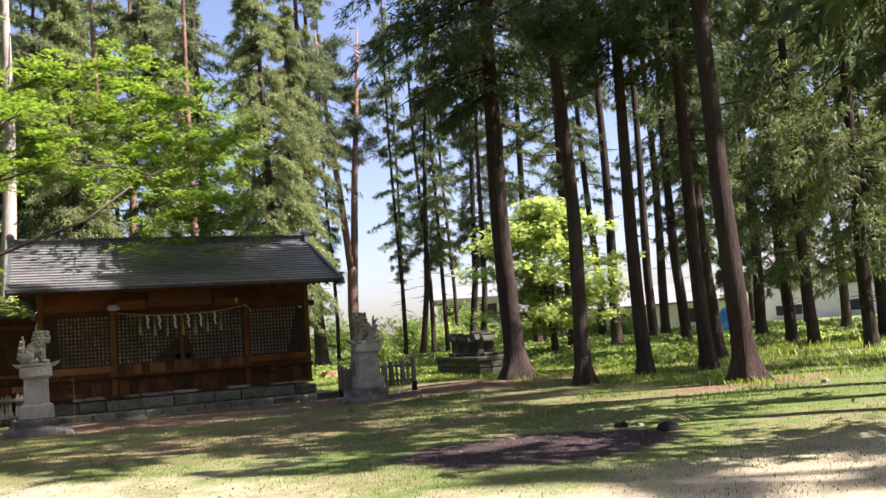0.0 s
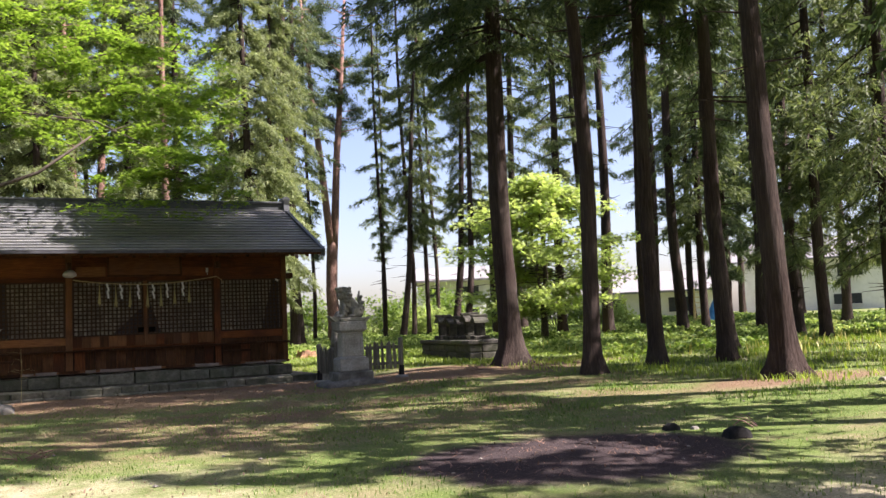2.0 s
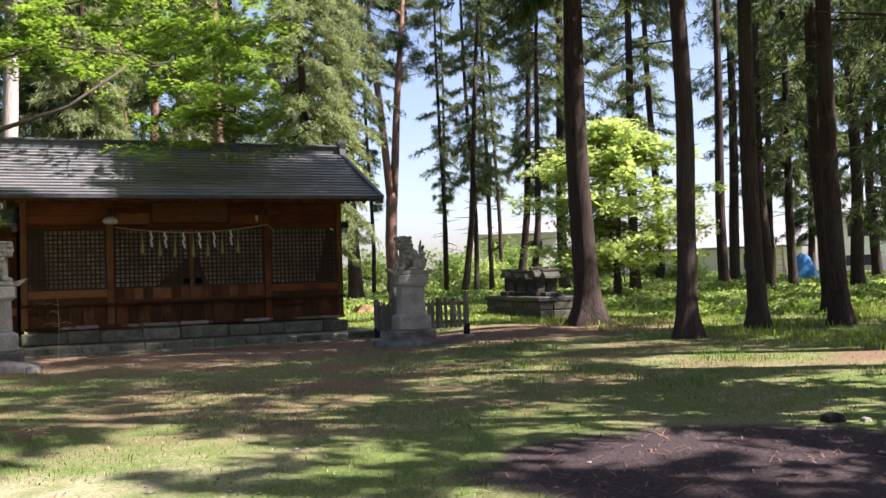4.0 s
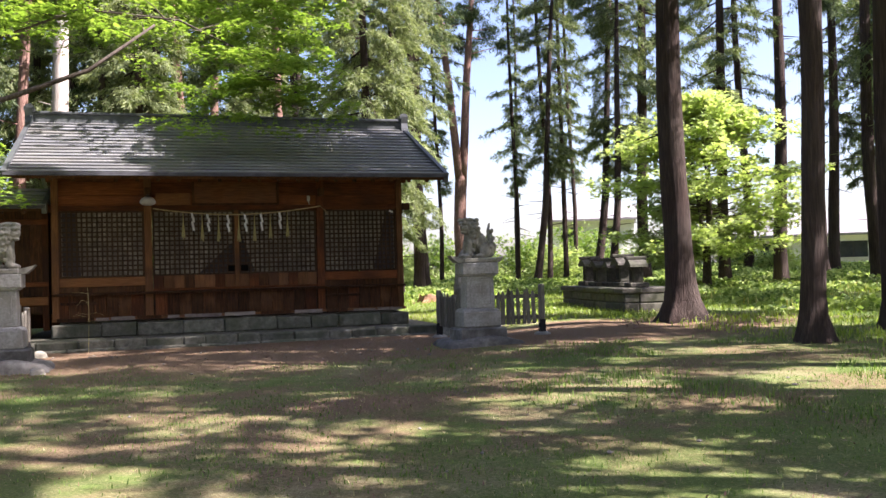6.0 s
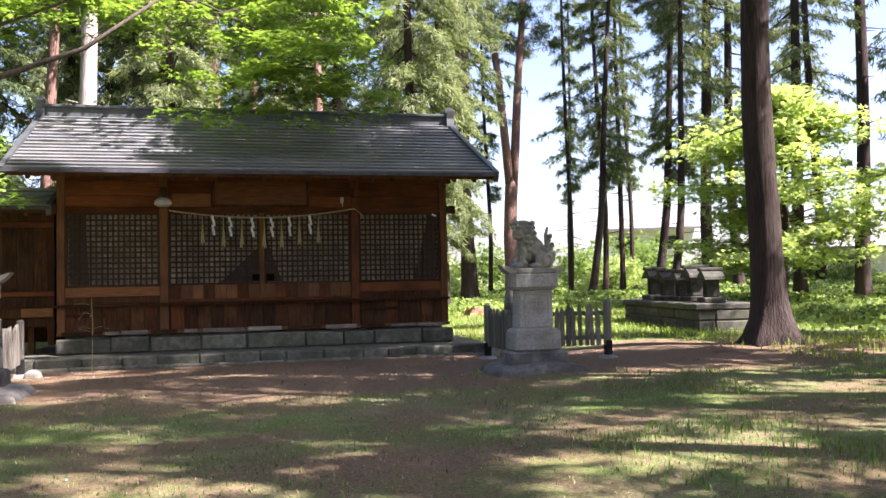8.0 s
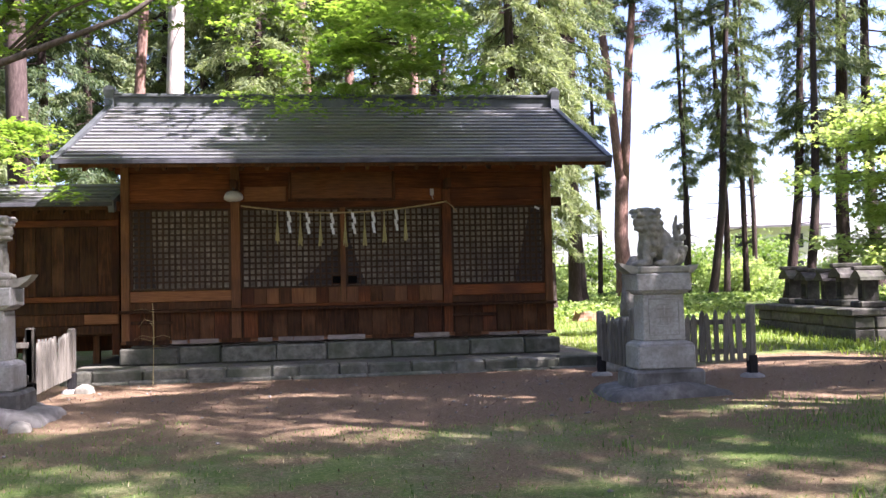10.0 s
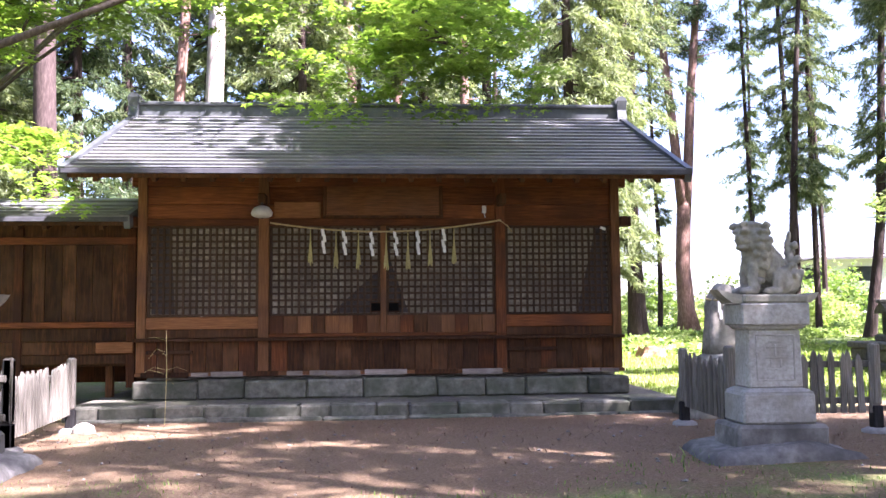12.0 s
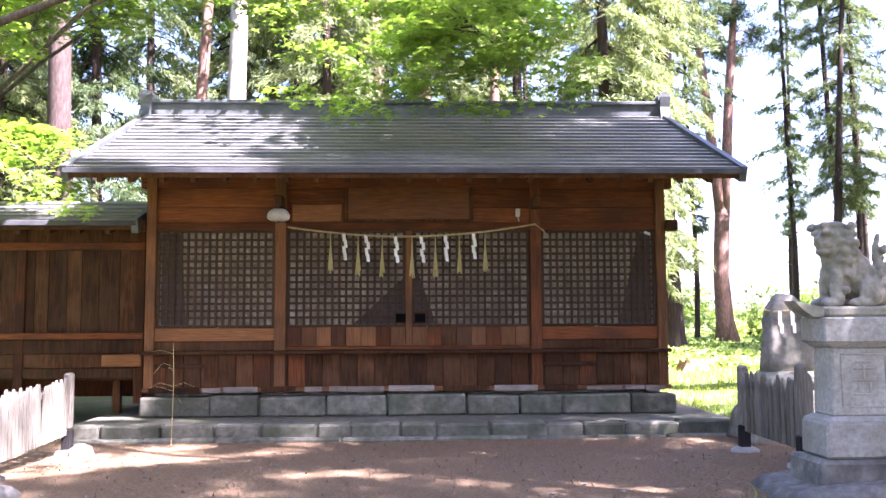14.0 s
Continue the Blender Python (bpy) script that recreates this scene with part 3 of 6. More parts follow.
def make_roof(name, label, x0, x1, ey, ez, ry, rz, rows, by, bz):
    """A gable roof of lapped metal courses: front slope ey,ez to ry,rz, back slope to by,bz."""
    roof = thing(name, label, "roof")
    for a_y, a_z, tag in ((ey, ez, 0), (by, bz, 1)):
        run = Vector((0, ry - a_y, rz - a_z))
        length = run.length
        d = run.normalized()
        nrm = Vector((1, 0, 0)).cross(d)
        if nrm.z < 0:
            nrm = -nrm
        for i in range(rows):
            s0, s1 = length * i / rows, length * (i + 1) / rows + 0.04
            sag = lambda s: -0.05 * math.sin(math.pi * s / length)
            p0 = Vector((0, a_y, a_z)) + d * s0 + nrm * sag(s0)
            p1 = Vector((0, a_y, a_z)) + d * min(s1, length) + nrm * sag(min(s1, length))
            t0, t1 = nrm * 0.046, nrm * 0.004
            vs = []
            for x in (x0, x1):
                vs += [Vector((x, *p[1:])) for p in (p0, p0 + t0, p1 + t1, p1)]
            s = Shape().add(vs, [(0, 1, 2, 3), (7, 6, 5, 4), (1, 5, 6, 2), (0, 4, 5, 1), (3, 2, 6, 7), (0, 3, 7, 4)])
            part("roof_course", s, ROOFING, roof)
        # boards under the slope
        u = -nrm * 0.062
        lo, hi = Vector((0, a_y, a_z)) + d * 0.03, Vector((0, ry, rz))
        vs = []
        for x in (x0 + 0.03, x1 - 0.03):
            vs += [Vector((x, *q[1:])) for q in (lo + u, hi + u, hi - nrm * 0.13, lo - nrm * 0.13)]
        part("roof_boards", Shape().add(vs, [(0, 1, 2, 3), (7, 6, 5, 4), (0, 4, 5, 1), (2, 6, 7, 3), (1, 5, 6, 2), (0, 3, 7, 4)]), WOOD_DARK, roof)
        # verge boards on the gables
        for x in (x0, x1):
            w = 0.05
            vs = []
            for xx in (x - w, x + w):
                vs += [Vector((xx, *q[1:])) for q in (lo - d * 0.05 + nrm * 0.055, hi + nrm * 0.055, hi - nrm * 0.17, lo - d * 0.05 - nrm * 0.17)]
            part("verge_board", Shape().add(vs, [(0, 1, 2, 3), (7, 6, 5, 4), (0, 4, 5, 1), (2, 6, 7, 3), (1, 5, 6, 2), (0, 3, 7, 4)]), ROOF_TRIM, roof)
        # rafters
        if tag == 0 or name == "hall_roof":
            me = None
            k = int((x1 - x0) / 0.42)
            for i in range(1, k):
                x = x0 + (x1 - x0) * i / k
                if me is None:
                    vs = []
                    end = Vector((0, a_y, a_z)) + d * (length * 0.52)
                    for xx in (-0.035, 0.035):
                        vs += [Vector((xx, *q[1:])) for q in (lo + d * 0.06 - nrm * 0.132, end - nrm * 0.132, end - nrm * 0.21, lo + d * 0.06 - nrm * 0.21)]
                    me = Shape().add(vs, [(0, 1, 2, 3), (7, 6, 5, 4), (0, 4, 5, 1), (2, 6, 7, 3), (1, 5, 6, 2), (0, 3, 7, 4)]).mesh("rafter", WOOD_DARK)
                part("rafter", me, None, roof, at=pose(x, 0, 0))
    part("eave_edge", Shape().box((x0 - 0.02, ey - 0.03, ez - 0.055), (x1 + 0.02, ey + 0.02, ez + 0.018), 0.006), EAVE_TRIM, roof)
    return roof


hall = make_hall()
roof = make_roof("hall_roof", "grey metal gable roof of narrow lapped courses with ridge box", -ROOF_X, ROOF_X, EAVE_Y, EAVE_Z, RIDGE_Y, RIDGE_Z, 16, 6.3, 3.6)
part("ridge_box", Shape().box((-ROOF_X + 0.02, RIDGE_Y - 0.13, RIDGE_Z - 0.06), (ROOF_X - 0.02, RIDGE_Y + 0.13, RIDGE_Z + 0.17), 0.01), ROOF_TRIM, roof)
part("ridge_cap", Shape().box((-ROOF_X - 0.03, RIDGE_Y - 0.19, RIDGE_Z + 0.17), (ROOF_X + 0.03, RIDGE_Y + 0.19, RIDGE_Z + 0.235), 0.02), ROOF_TRIM, roof)
for s in (-1, 1):
    o = Shape()
    o.prism([(RIDGE_Y - 0.30, RIDGE_Z - 0.20), (RIDGE_Y + 0.30, RIDGE_Z - 0.20), (RIDGE_Y + 0.24, RIDGE_Z + 0.12), (RIDGE_Y + 0.28, RIDGE_Z + 0.3), (RIDGE_Y + 0.12, RIDGE_Z + 0.26),
             (RIDGE_Y, RIDGE_Z + 0.38), (RIDGE_Y - 0.12, RIDGE_Z + 0.26), (RIDGE_Y - 0.28, RIDGE_Z + 0.3), (RIDGE_Y - 0.24, RIDGE_Z + 0.12)],
            s * ROOF_X - 0.09, s * ROOF_X + 0.09, "x")
    o.tube([(s * ROOF_X, RIDGE_Y - 0.22, RIDGE_Z + 0.28), (s * ROOF_X, RIDGE_Y + 0.22, RIDGE_Z + 0.28)], [0.12, 0.12], 10)
    part("ridge_end", o, ROOF_TRIM, roof, "ornamental ridge end")
# gable triangles
for s in (-1, 1):
    g = Shape().prism([(0.05, 3.55), (4.75, 3.55), (4.75, 3.95), (RIDGE_Y, RIDGE_Z - 0.30), (0.05, 3.98)], s * HW - 0.03, s * HW + 0.03, "x")
    part("gable_wall", g, WOOD_Z, roof)

# ---- low wing beside the hall ----
WX0, WX1 = -10.5, -HW - 0.16


def make_wing():
    wing = thing("side_wing", "low dark timber wing with upright boards under a small metal roof", "shrine annex")
    rnd = random.Random(11)
    for x in (WX1 - 0.07, -6.0, -8.0, -10.4):
        part("post", Shape().box((x - 0.07, 0.18, 0.25), (x + 0.07, 0.34, 3.0), 0.006), WOOD_Z, wing)
    x = WX1 - 0.14
    while x > WX0:
        w = rnd.uniform(0.20, 0.33)
        part("wall_board", Shape().box((x - w + 0.004, 0.24 + rnd.uniform(-0.008, 0.008), 1.34), (x - 0.002, 0.28, 2.62), 0.004), WOOD_DARK, wing)
        x -= w
    part("lintel_beam", Shape().box((WX0, 0.16, 2.62), (WX1, 0.34, 2.74), 0.008), WOOD_X, wing)
    part("frieze_board", Shape().box((WX0, 0.22, 2.745), (WX1, 0.30, 3.05), 0.006), WOOD_DARK, wing)
    part("sill_beam", Shape().box((WX0, 0.15, 1.24), (WX1, 0.34, 1.335), 0.008), WOOD_X, wing)
    for z0, z1, y in ((1.02, 1.235, 0.2), (0.80, 1.015, 0.22), (0.64, 0.795, 0.195)):
        part("apron_board", Shape().box((WX0, y, z0), (WX1, y + 0.06, z1), 0.006), WOOD_DARK, wing)
    part("apron_board", Shape().box((WX1 - 0.62, 0.14, 0.82), (WX1 - 0.02, 0.178, 1.0), 0.006), WOOD_PALE_X, wing)
    part("back_wall", Shape().box((WX0, 2.4, 0.2), (WX1, 2.46, 3.3), 0.004), WOOD_Z, wing)
    part("deck", Shape().box((WX0, 0.3, 0.6), (WX1, 2.4, 0.66), 0.004), WOOD_DARK, wing)
    for x in (-4.6, -6.2, -7.8, -9.4):
        part("floor_post", Shape().box((x - 0.06, 0.5, -0.2), (x + 0.06, 0.62, 0.6), 0.006), WOOD_DARK, wing)
        part("foot_stone", Shape().box((x - 0.15, 0.40, -0.25), (x + 0.15, 0.72, -0.02), 0.03), STONE_OLD, wing)


make_wing()
make_roof("wing_roof", "low metal roof of the side wing", WX0 - 0.3, WX1 - 0.02, -0.35, 3.0, 1.2, 3.52, 6, 2.8, 3.0)


# ---- stone foundation ----
def make_foundation():
    rnd = random.Random(21)
    base = thing("stone_foundation", "two low courses of greenish grey foundation stones under the hall", "foundation", kind="structure")

    def course(x0, x1, y0, y1, z0, z1, w0, w1, name="stone_block"):
        x = x0
        while x < x1 - 0.05:
            w = min(rnd.uniform(w0, w1), x1 - x)
            if x1 - x - w < 0.25:
                w = x1 - x
            j = rnd.uniform(-0.012, 0.012)
            s = Shape().box((x + 0.005, y0 + j, z0), (x + w - 0.005, y1, z1 + rnd.uniform(-0.022, 0.006)), 0.028)
            s.v = [tuple(c + rnd.uniform(-0.007, 0.007) for c in q) for q in s.v]
            part(name, s, STONE_BLOCK, base)
            x += w

    course(-4.72, 4.66, -1.42, -1.10, -0.28, 0.085, 0.45, 0.85)
    course(-4.02, 4.08, -0.27, 0.16, 0.075, 0.385, 0.62, 1.25)
    part("terrace_slab", Shape().box((-4.70, -1.11, -0.2), (4.64, 4.9, 0.072), 0.01), STONE_DARK, base)
    part("core", Shape().box((-3.9, 0.17, 0.05), (3.95, 4.7, 0.40), 0.01), STONE_OLD, base)
    course(-4.6, 4.5, -1.56, -1.425, -0.22, -0.075, 0.9, 1.7, "kerb_stone")


make_foundation()


# ---- rope, papers and tassels ----
def rope_at(u):
    x = -1.86 + 3.82 * u
    z = 2.945 - 0.17 * math.sin(math.pi * min(1, u)) ** 0.9 + 0.04 * u
    return Vector((x, -0.13, z))


def make_rope():
    rope = thing("sacred_rope", "thin sagging straw rope with white zigzag papers and straw tassels", "straw rope")
    pts = [rope_at(i / 40) for i in range(41)]
    s = Shape().tube(pts, [0.014] * 41, 6)
    for k in range(2):
        tw = [p + Vector((0, 0.009 * math.cos(i * 1.6 + k * 3.14), 0.009 * math.sin(i * 1.6 + k * 3.14))) for i, p in enumerate(pts)]
        s.tube(tw, [0.010] * 41, 5)
    part("cord", s, ROPE, rope, smooth=True)
    part("cord_end", Shape().tube([rope_at(1), rope_at(1) + Vector((0.12, -0.03, -0.10)), rope_at(1) + Vector((0.2, -0.02, -0.2))], [0.016, 0.013, 0.008], 6), ROPE, rope)
    rnd = random.Random(3)
    for x in (-0.99, -0.65, -0.20, 0.20, 0.57, 1.0):
        u = (x + 1.86) / 3.82
        p = rope_at(u)
        s = Shape()
        zz, xx = p.z, p.x
        for i in range(4):
            w, h = 0.05, 0.118
            dx = (0.015 if i % 2 else -0.009) + rnd.uniform(-0.006, 0.006)
            y = p.y - 0.012 - 0.004 * i
            a = rnd.uniform(-0.25, 0.25)
            vs = [(xx + dx - w / 2 + 0.0, y + a * 0.02, zz), (xx + dx + w / 2, y - a * 0.02, zz), (xx + dx + w / 2 + 0.012, y + 0.012, zz - h), (xx + dx - w / 2 + 0.012, y + 0.004, zz - h)]
            vs += [(q[0], q[1] + 0.002, q[2]) for q in vs]
            s.add(vs, [(0, 1, 2, 3), (7, 6, 5, 4), (0, 4, 5, 1), (1, 5, 6, 2), (2, 6, 7, 3), (3, 7, 4, 0)])
            zz -= h * 0.82
        part("zigzag_paper", s, WHITE_PAPER, rope, "white folded paper streamer")
    for x in (-1.20, -0.78, -0.41, 0.05, 0.41, 0.78, 1.18):
        p = rope_at((x + 1.86) / 3.82)
        s = Shape()
        for k in range(9):
            t = 2 * math.pi * k / 9
            o = Vector((math.cos(t), math.sin(t) * 0.6, 0))
            s.tube([p + Vector((0, -0.01, 0)), p + o * 0.008 + Vector((0, -0.01, -0.25)), p + o * 0.035 + Vector((0, -0.015, -0.60 + rnd.uniform(-0.05, 0.05)))], [0.004, 0.006, 0.010], 4)
        part("straw_tassel", s, STRAW, rope)


make_rope()


def make_lamp():
    lamp = thing("wall_lamp", "round white enamel lamp shade under a bracket arm", "lamp", at=pose(-1.96, -0.42, 3.07) @ Matrix.Diagonal((0.85, 0.85, 0.72, 1)))
    prof = [(0.03, 0.17), (0.08, 0.165), (0.14, 0.13), (0.185, 0.07), (0.205, 0.0), (0.195, -0.05), (0.14, -0.09), (0.06, -0.11)]
    vs, fs = [], []
    n = 20
    for r, z in prof:
        vs += [(r * math.cos(2 * math.pi * k / n), r * math.sin(2 * math.pi * k / n), z) for k in range(n)]
    for i in range(len(prof) - 1):
        fs += [(i * n + k, i * n + (k + 1) % n, (i + 1) * n + (k + 1) % n, (i + 1) * n + k) for k in range(n)]
    fs.append(tuple(range(n)))
    part("shade", Shape().add(vs, fs), ENAMEL, lamp, smooth=True)
    part("finial", Shape().tube([(0, 0, -0.10), (0, 0, -0.125)], [0.03, 0.015], 10), IRON, lamp)
    part("stem", Shape().tube([(0, 0, 0.14), (0, 0, 0.24)], [0.025, 0.025], 8), IRON, lamp)


make_lamp()
box = thing("switch_box", "small white box fixed to the beam", "switch box", at=pose(1.70, -0.075, 3.17))
part("case", Shape().box((-0.035, -0.03, -0.065), (0.035, 0.0, 0.065), 0.006), ENAMEL, box)
part("conduit", Shape().tube([(0.0, -0.01, -0.065), (0.02, -0.01, -0.14)], [0.008, 0.008], 6), ENAMEL, box)
sg = thing("paper_tag", "small white paper tag on the corner frame", "paper tag", at=pose(3.74, -0.045, 2.85, 0, 25, 0))
part("tag", Shape().box((-0.05, -0.006, -0.022), (0.05, 0.0, 0.022), 0.002), WHITE_PAPER, sg)


# ---- stones ----
def rough_stone(name, w, d, h, seed, top=0.8, amp=0.05, cuts=5):
    """An upright rough stone with a rounded top."""
    bm = bmesh.new()
    bmesh.ops.create_cube(bm, size=1)
    bmesh.ops.subdivide_edges(bm, edges=bm.edges, cuts=cuts, use_grid_fill=True)
    for v in bm.verts:
        u = v.co.z + 0.5
        k = 1 - (1 - top) * u - 0.55 * max(0, u - 0.72) ** 1.6 * 4 * abs(v.co.x) * 2
        q = Vector((v.co.x * w * k, v.co.y * d * k, u * h - 0.25 * h * max(0, abs(v.co.x) - 0.2) * max(0, u - 0.8) * 5))
        q += Vector((noise.noise(q * 3 + Vector((seed, 0, 0))), noise.noise(q * 3 + Vector((0, seed, 0))), noise.noise(q * 3 + Vector((0, 0, seed))))) * amp
        v.co = q
    me = bpy.data.meshes.new(name)
    bm.to_mesh(me)
    bm.free()
    me.materials.append(STONE_OLD)
    me.polygons.foreach_set("use_smooth", [True] * len(me.polygons))
    return me


# ---- guardian statues ----
def statue_mesh(name, seed):
    """A seated guardian beast, facing -x and turning its head to the front, as one mesh of fused lumps."""
    rnd = random.Random(seed)
    bm = bmesh.new()

    def lump(c, r, rot=(0, 0, 0)):
        m = Matrix.LocRotScale(c, Euler([radians(a) for a in rot]), r)
        bmesh.ops.create_icosphere(bm, subdivisions=3, radius=1, matrix=m)

    lump((0.06, 0, 0.22), (0.14, 0.13, 0.20), (0, -38, 0))        # back
    lump((-0.09, 0, 0.27), (0.115, 0.125, 0.19), (0, -4, 0))      # chest
    lump((0.19, 0, 0.11), (0.14, 0.15, 0.12))                     # haunch
    for y in (-0.095, 0.095):
        lump((-0.15, y, 0.17), (0.048, 0.048, 0.15), (0, 4, 0))   # forelegs
        lump((-0.14, y, 0.06), (0.055, 0.056, 0.05))
        lump((-0.20, y, 0.03), (0.075, 0.055, 0.034))
        lump((0.12, y * 1.25, 0.11), (0.10, 0.055, 0.11), (0, 25, 0))   # thighs
        lump((0.02, y * 1.35, 0.03), (0.10, 0.05, 0.034))
    lump((-0.13, -0.01, 0.46), (0.135, 0.14, 0.115))              # head
    lump((-0.21, -0.06, 0.435), (0.085, 0.095, 0.055))            # muzzle
    lump((-0.225, -0.065, 0.375), (0.065, 0.075, 0.022))          # jaw
    lump((-0.275, -0.09, 0.455), (0.03, 0.035, 0.024))            # nose
    for a, b in ((-0.23, -0.13), (-0.25, 0.0)):
        lump((a, b, 0.505), (0.045, 0.04, 0.024))                 # brows
    lump((-0.13, 0, 0.555), (0.13, 0.12, 0.035))                  # flat crown
    for x, y in ((-0.235, -0.12), (-0.01, -0.10), (-0.235, 0.10), (-0.01, 0.10)):
        lump((x, y, 0.555), (0.05, 0.028, 0.03), (0, -8, rnd.uniform(-30, 30)))   # ears
    for ring, (z, r, q) in enumerate(((0.50, 0.125, 0.036), (0.44, 0.145, 0.040), (0.38, 0.145, 0.042), (0.32, 0.135, 0.042), (0.26, 0.12, 0.036))):
        for k in range(11):                                       # curls of the mane
            t = 2 * math.pi * (k + 0.5 * (ring % 2)) / 11
            if math.cos(t) < -0.75:
                continue
            lump((-0.08 + r * math.cos(t) * 0.85, r * math.sin(t), z + rnd.uniform(-0.012, 0.012)), (q, q, q * 0.8))
    for i in range(6):                                            # tail
        z = 0.12 + i * 0.055
        lump((0.275 - 0.012 * i, 0, z), (0.07 - i * 0.009, 0.09 - i * 0.012, 0.045))
        lump((0.33 - 0.012 * i, 0.05 * (-1) ** i, z), (0.035, 0.035, 0.035))
    lump((0.235, 0, 0.46), (0.02, 0.03, 0.06), (0, 10, 0))
    for k in range(9):                                            # locks on the legs
        for s in (-1, 1):
            lump((rnd.uniform(-0.16, 0.25), s * rnd.uniform(0.125, 0.15), rnd.uniform(0.07, 0.24)), (0.032, 0.022, 0.026))
    me = bpy.data.meshes.new(name)
    bm.to_mesh(me)
    bm.free()
    ob = bpy.data.objects.new(name, me)
    scene.collection.objects.link(ob)
    md = ob.modifiers.new("fuse", "REMESH")
    md.mode, md.voxel_size, md.use_smooth_shade = "VOXEL", 0.011, True
    dg = bpy.context.evaluated_depsgraph_get()
    done = bpy.data.meshes.new_from_object(ob.evaluated_get(dg))
    done.name = name
    bpy.data.objects.remove(ob)
    for v in done.vertices:
        k = noise.noise(v.co * 26) * 0.007 + noise.noise(v.co * 70) * 0.004
        v.co += v.normal * k
    done.materials.clear()
    done.materials.append(STONE_OLD)
    return done


def make_pedestal(x, y, turn):
    ped = thing("stone_pedestal", "tiered pale granite pedestal with moss-stained base tiers", "pedestal", "guardian pedestals", at=pose(x, y, -0.06, 0, 0, turn))

    def tier(name, w, z0, z1, m, b=0.02, w2=None, dy=0.0):
        w2 = w2 or w
        s = Shape()
        s.box((-w / 2, -w * 0.34, z0), (w / 2, w * 0.34, z1), b)
        if w2 != w:
            s.v = [(q[0] * (1 + (w2 / w - 1) * (q[2] - z0) / (z1 - z0)), q[1] * (1 + (w2 / w - 1) * (q[2] - z0) / (z1 - z0)), q[2]) for q in s.v]
        return part(name, s, m, ped)

    me = rough_stone("ground_slab", 1.56, 1.12, 0.44, x, 0.88, 0.06)
    me.materials.clear()
    me.materials.append(STONE_BASE)
    part("ground_slab", me, None, ped, "rough natural stone slab with worn edges", at=pose(0, 0, -0.20))
    lower = tier("base_tier", 0.88, 0.14, 0.40, STONE_BASE, 0.03)
    for v in lower.data.vertices:
        v.co += Vector((noise.noise(v.co * 5), noise.noise(v.co * 5 + Vector((7, 0, 0))), 0)) * 0.02
    tier("plinth_tier", 0.71, 0.402, 0.69, STONE, 0.02, 0.70)
    tier("plinth_top", 0.70, 0.691, 0.735, STONE, 0.012, 0.54)
    shaft = tier("shaft", 0.525, 0.736, 1.285, STONE, 0.012, 0.50)
    tier("neck", 0.53, 1.286, 1.325, STONE, 0.010, 0.62)
    tier("cap", 0.665, 1.326, 1.535, STONE, 0.014)
    # sunk panel on the front of the shaft
    for x0, x1, z0, z1 in ((-0.19, 0.19, 1.225, 1.24), (-0.19, 0.19, 0.80, 0.815), (-0.19, -0.175, 0.816, 1.224), (0.175, 0.19, 0.816, 1.224)):
        part("panel_edge", Shape().box((x0, -0.180, z0), (x1, -0.165, z1), 0.003), STONE, shaft)
    # carved mark on the front of the shaft: strokes that cannot be read
    strokes = ((0.0, 1.20, 0.13, 0.016), (0.0, 1.145, 0.17, 0.016), (0.0, 1.05, 0.19, 0.016), (-0.045, 1.0, 0.02, 0.07), (0.05, 1.0, 0.02, 0.07), (0.0, 1.12, 0.018, 0.12), (-0.02, 0.94, 0.13, 0.016))
    for sx, sz, w, h in strokes:
        part("carved_stroke", Shape().box((sx - w / 2, -0.180, sz - h / 2 - 0.03), (sx + w / 2, -0.165, sz + h / 2 - 0.03), 0.003), STONE, shaft)
    return ped


STATUE = statue_mesh("guardian_statue", 2)
for x, y, flip in ((3.68, -6.54, 1), (-4.02, -6.50, -1)):
    make_pedestal(x, y, 0)
    sl = thing("statue_plinth", "rough stone slab under the guardian statue", "stone slab", "statue slabs", at=pose(x, y, 1.477))
    part("slab", Shape().box((min(-0.30 * flip, 0.33 * flip), -0.21, 0.0), (max(-0.30 * flip, 0.33 * flip), 0.21, 0.085), 0.02), STONE_OLD, sl)
    lip = Shape().prism([(-0.30, 0.0), (-0.30, 0.08), (-0.40, 0.10), (-0.52, 0.135), (-0.47, 0.07), (-0.38, 0.0)], -0.17, 0.17)
    lip.v = [(q[0] * flip, q[1] * (1 + 1.6 * min(0, q[0] + 0.30)), q[2]) for q in lip.v]
    part("lip", lip, STONE_OLD, sl, "upturned rocky lip of the slab")
    tail = Shape().prism([(0.33, 0.0), (0.33, 0.075), (0.40, 0.085), (0.47, 0.10), (0.44, 0.05), (0.38, 0.0)], -0.17, 0.17)
    tail.v = [(q[0] * flip, q[1] * (1 - 1.6 * max(0, q[0] - 0.33)), q[2]) for q in tail.v]
    part("lip", tail, STONE_OLD, sl)
    st = new("guardian_statue", STATUE)
    st.matrix_basis = pose(x, y, 1.556, 0, 0, 0) @ Matrix.Diagonal((flip * 1.06, 1.06, 1.22, 1))
    tagged(st, "weathered stone guardian beast seated on its pedestal", "statue", "guardian statues")


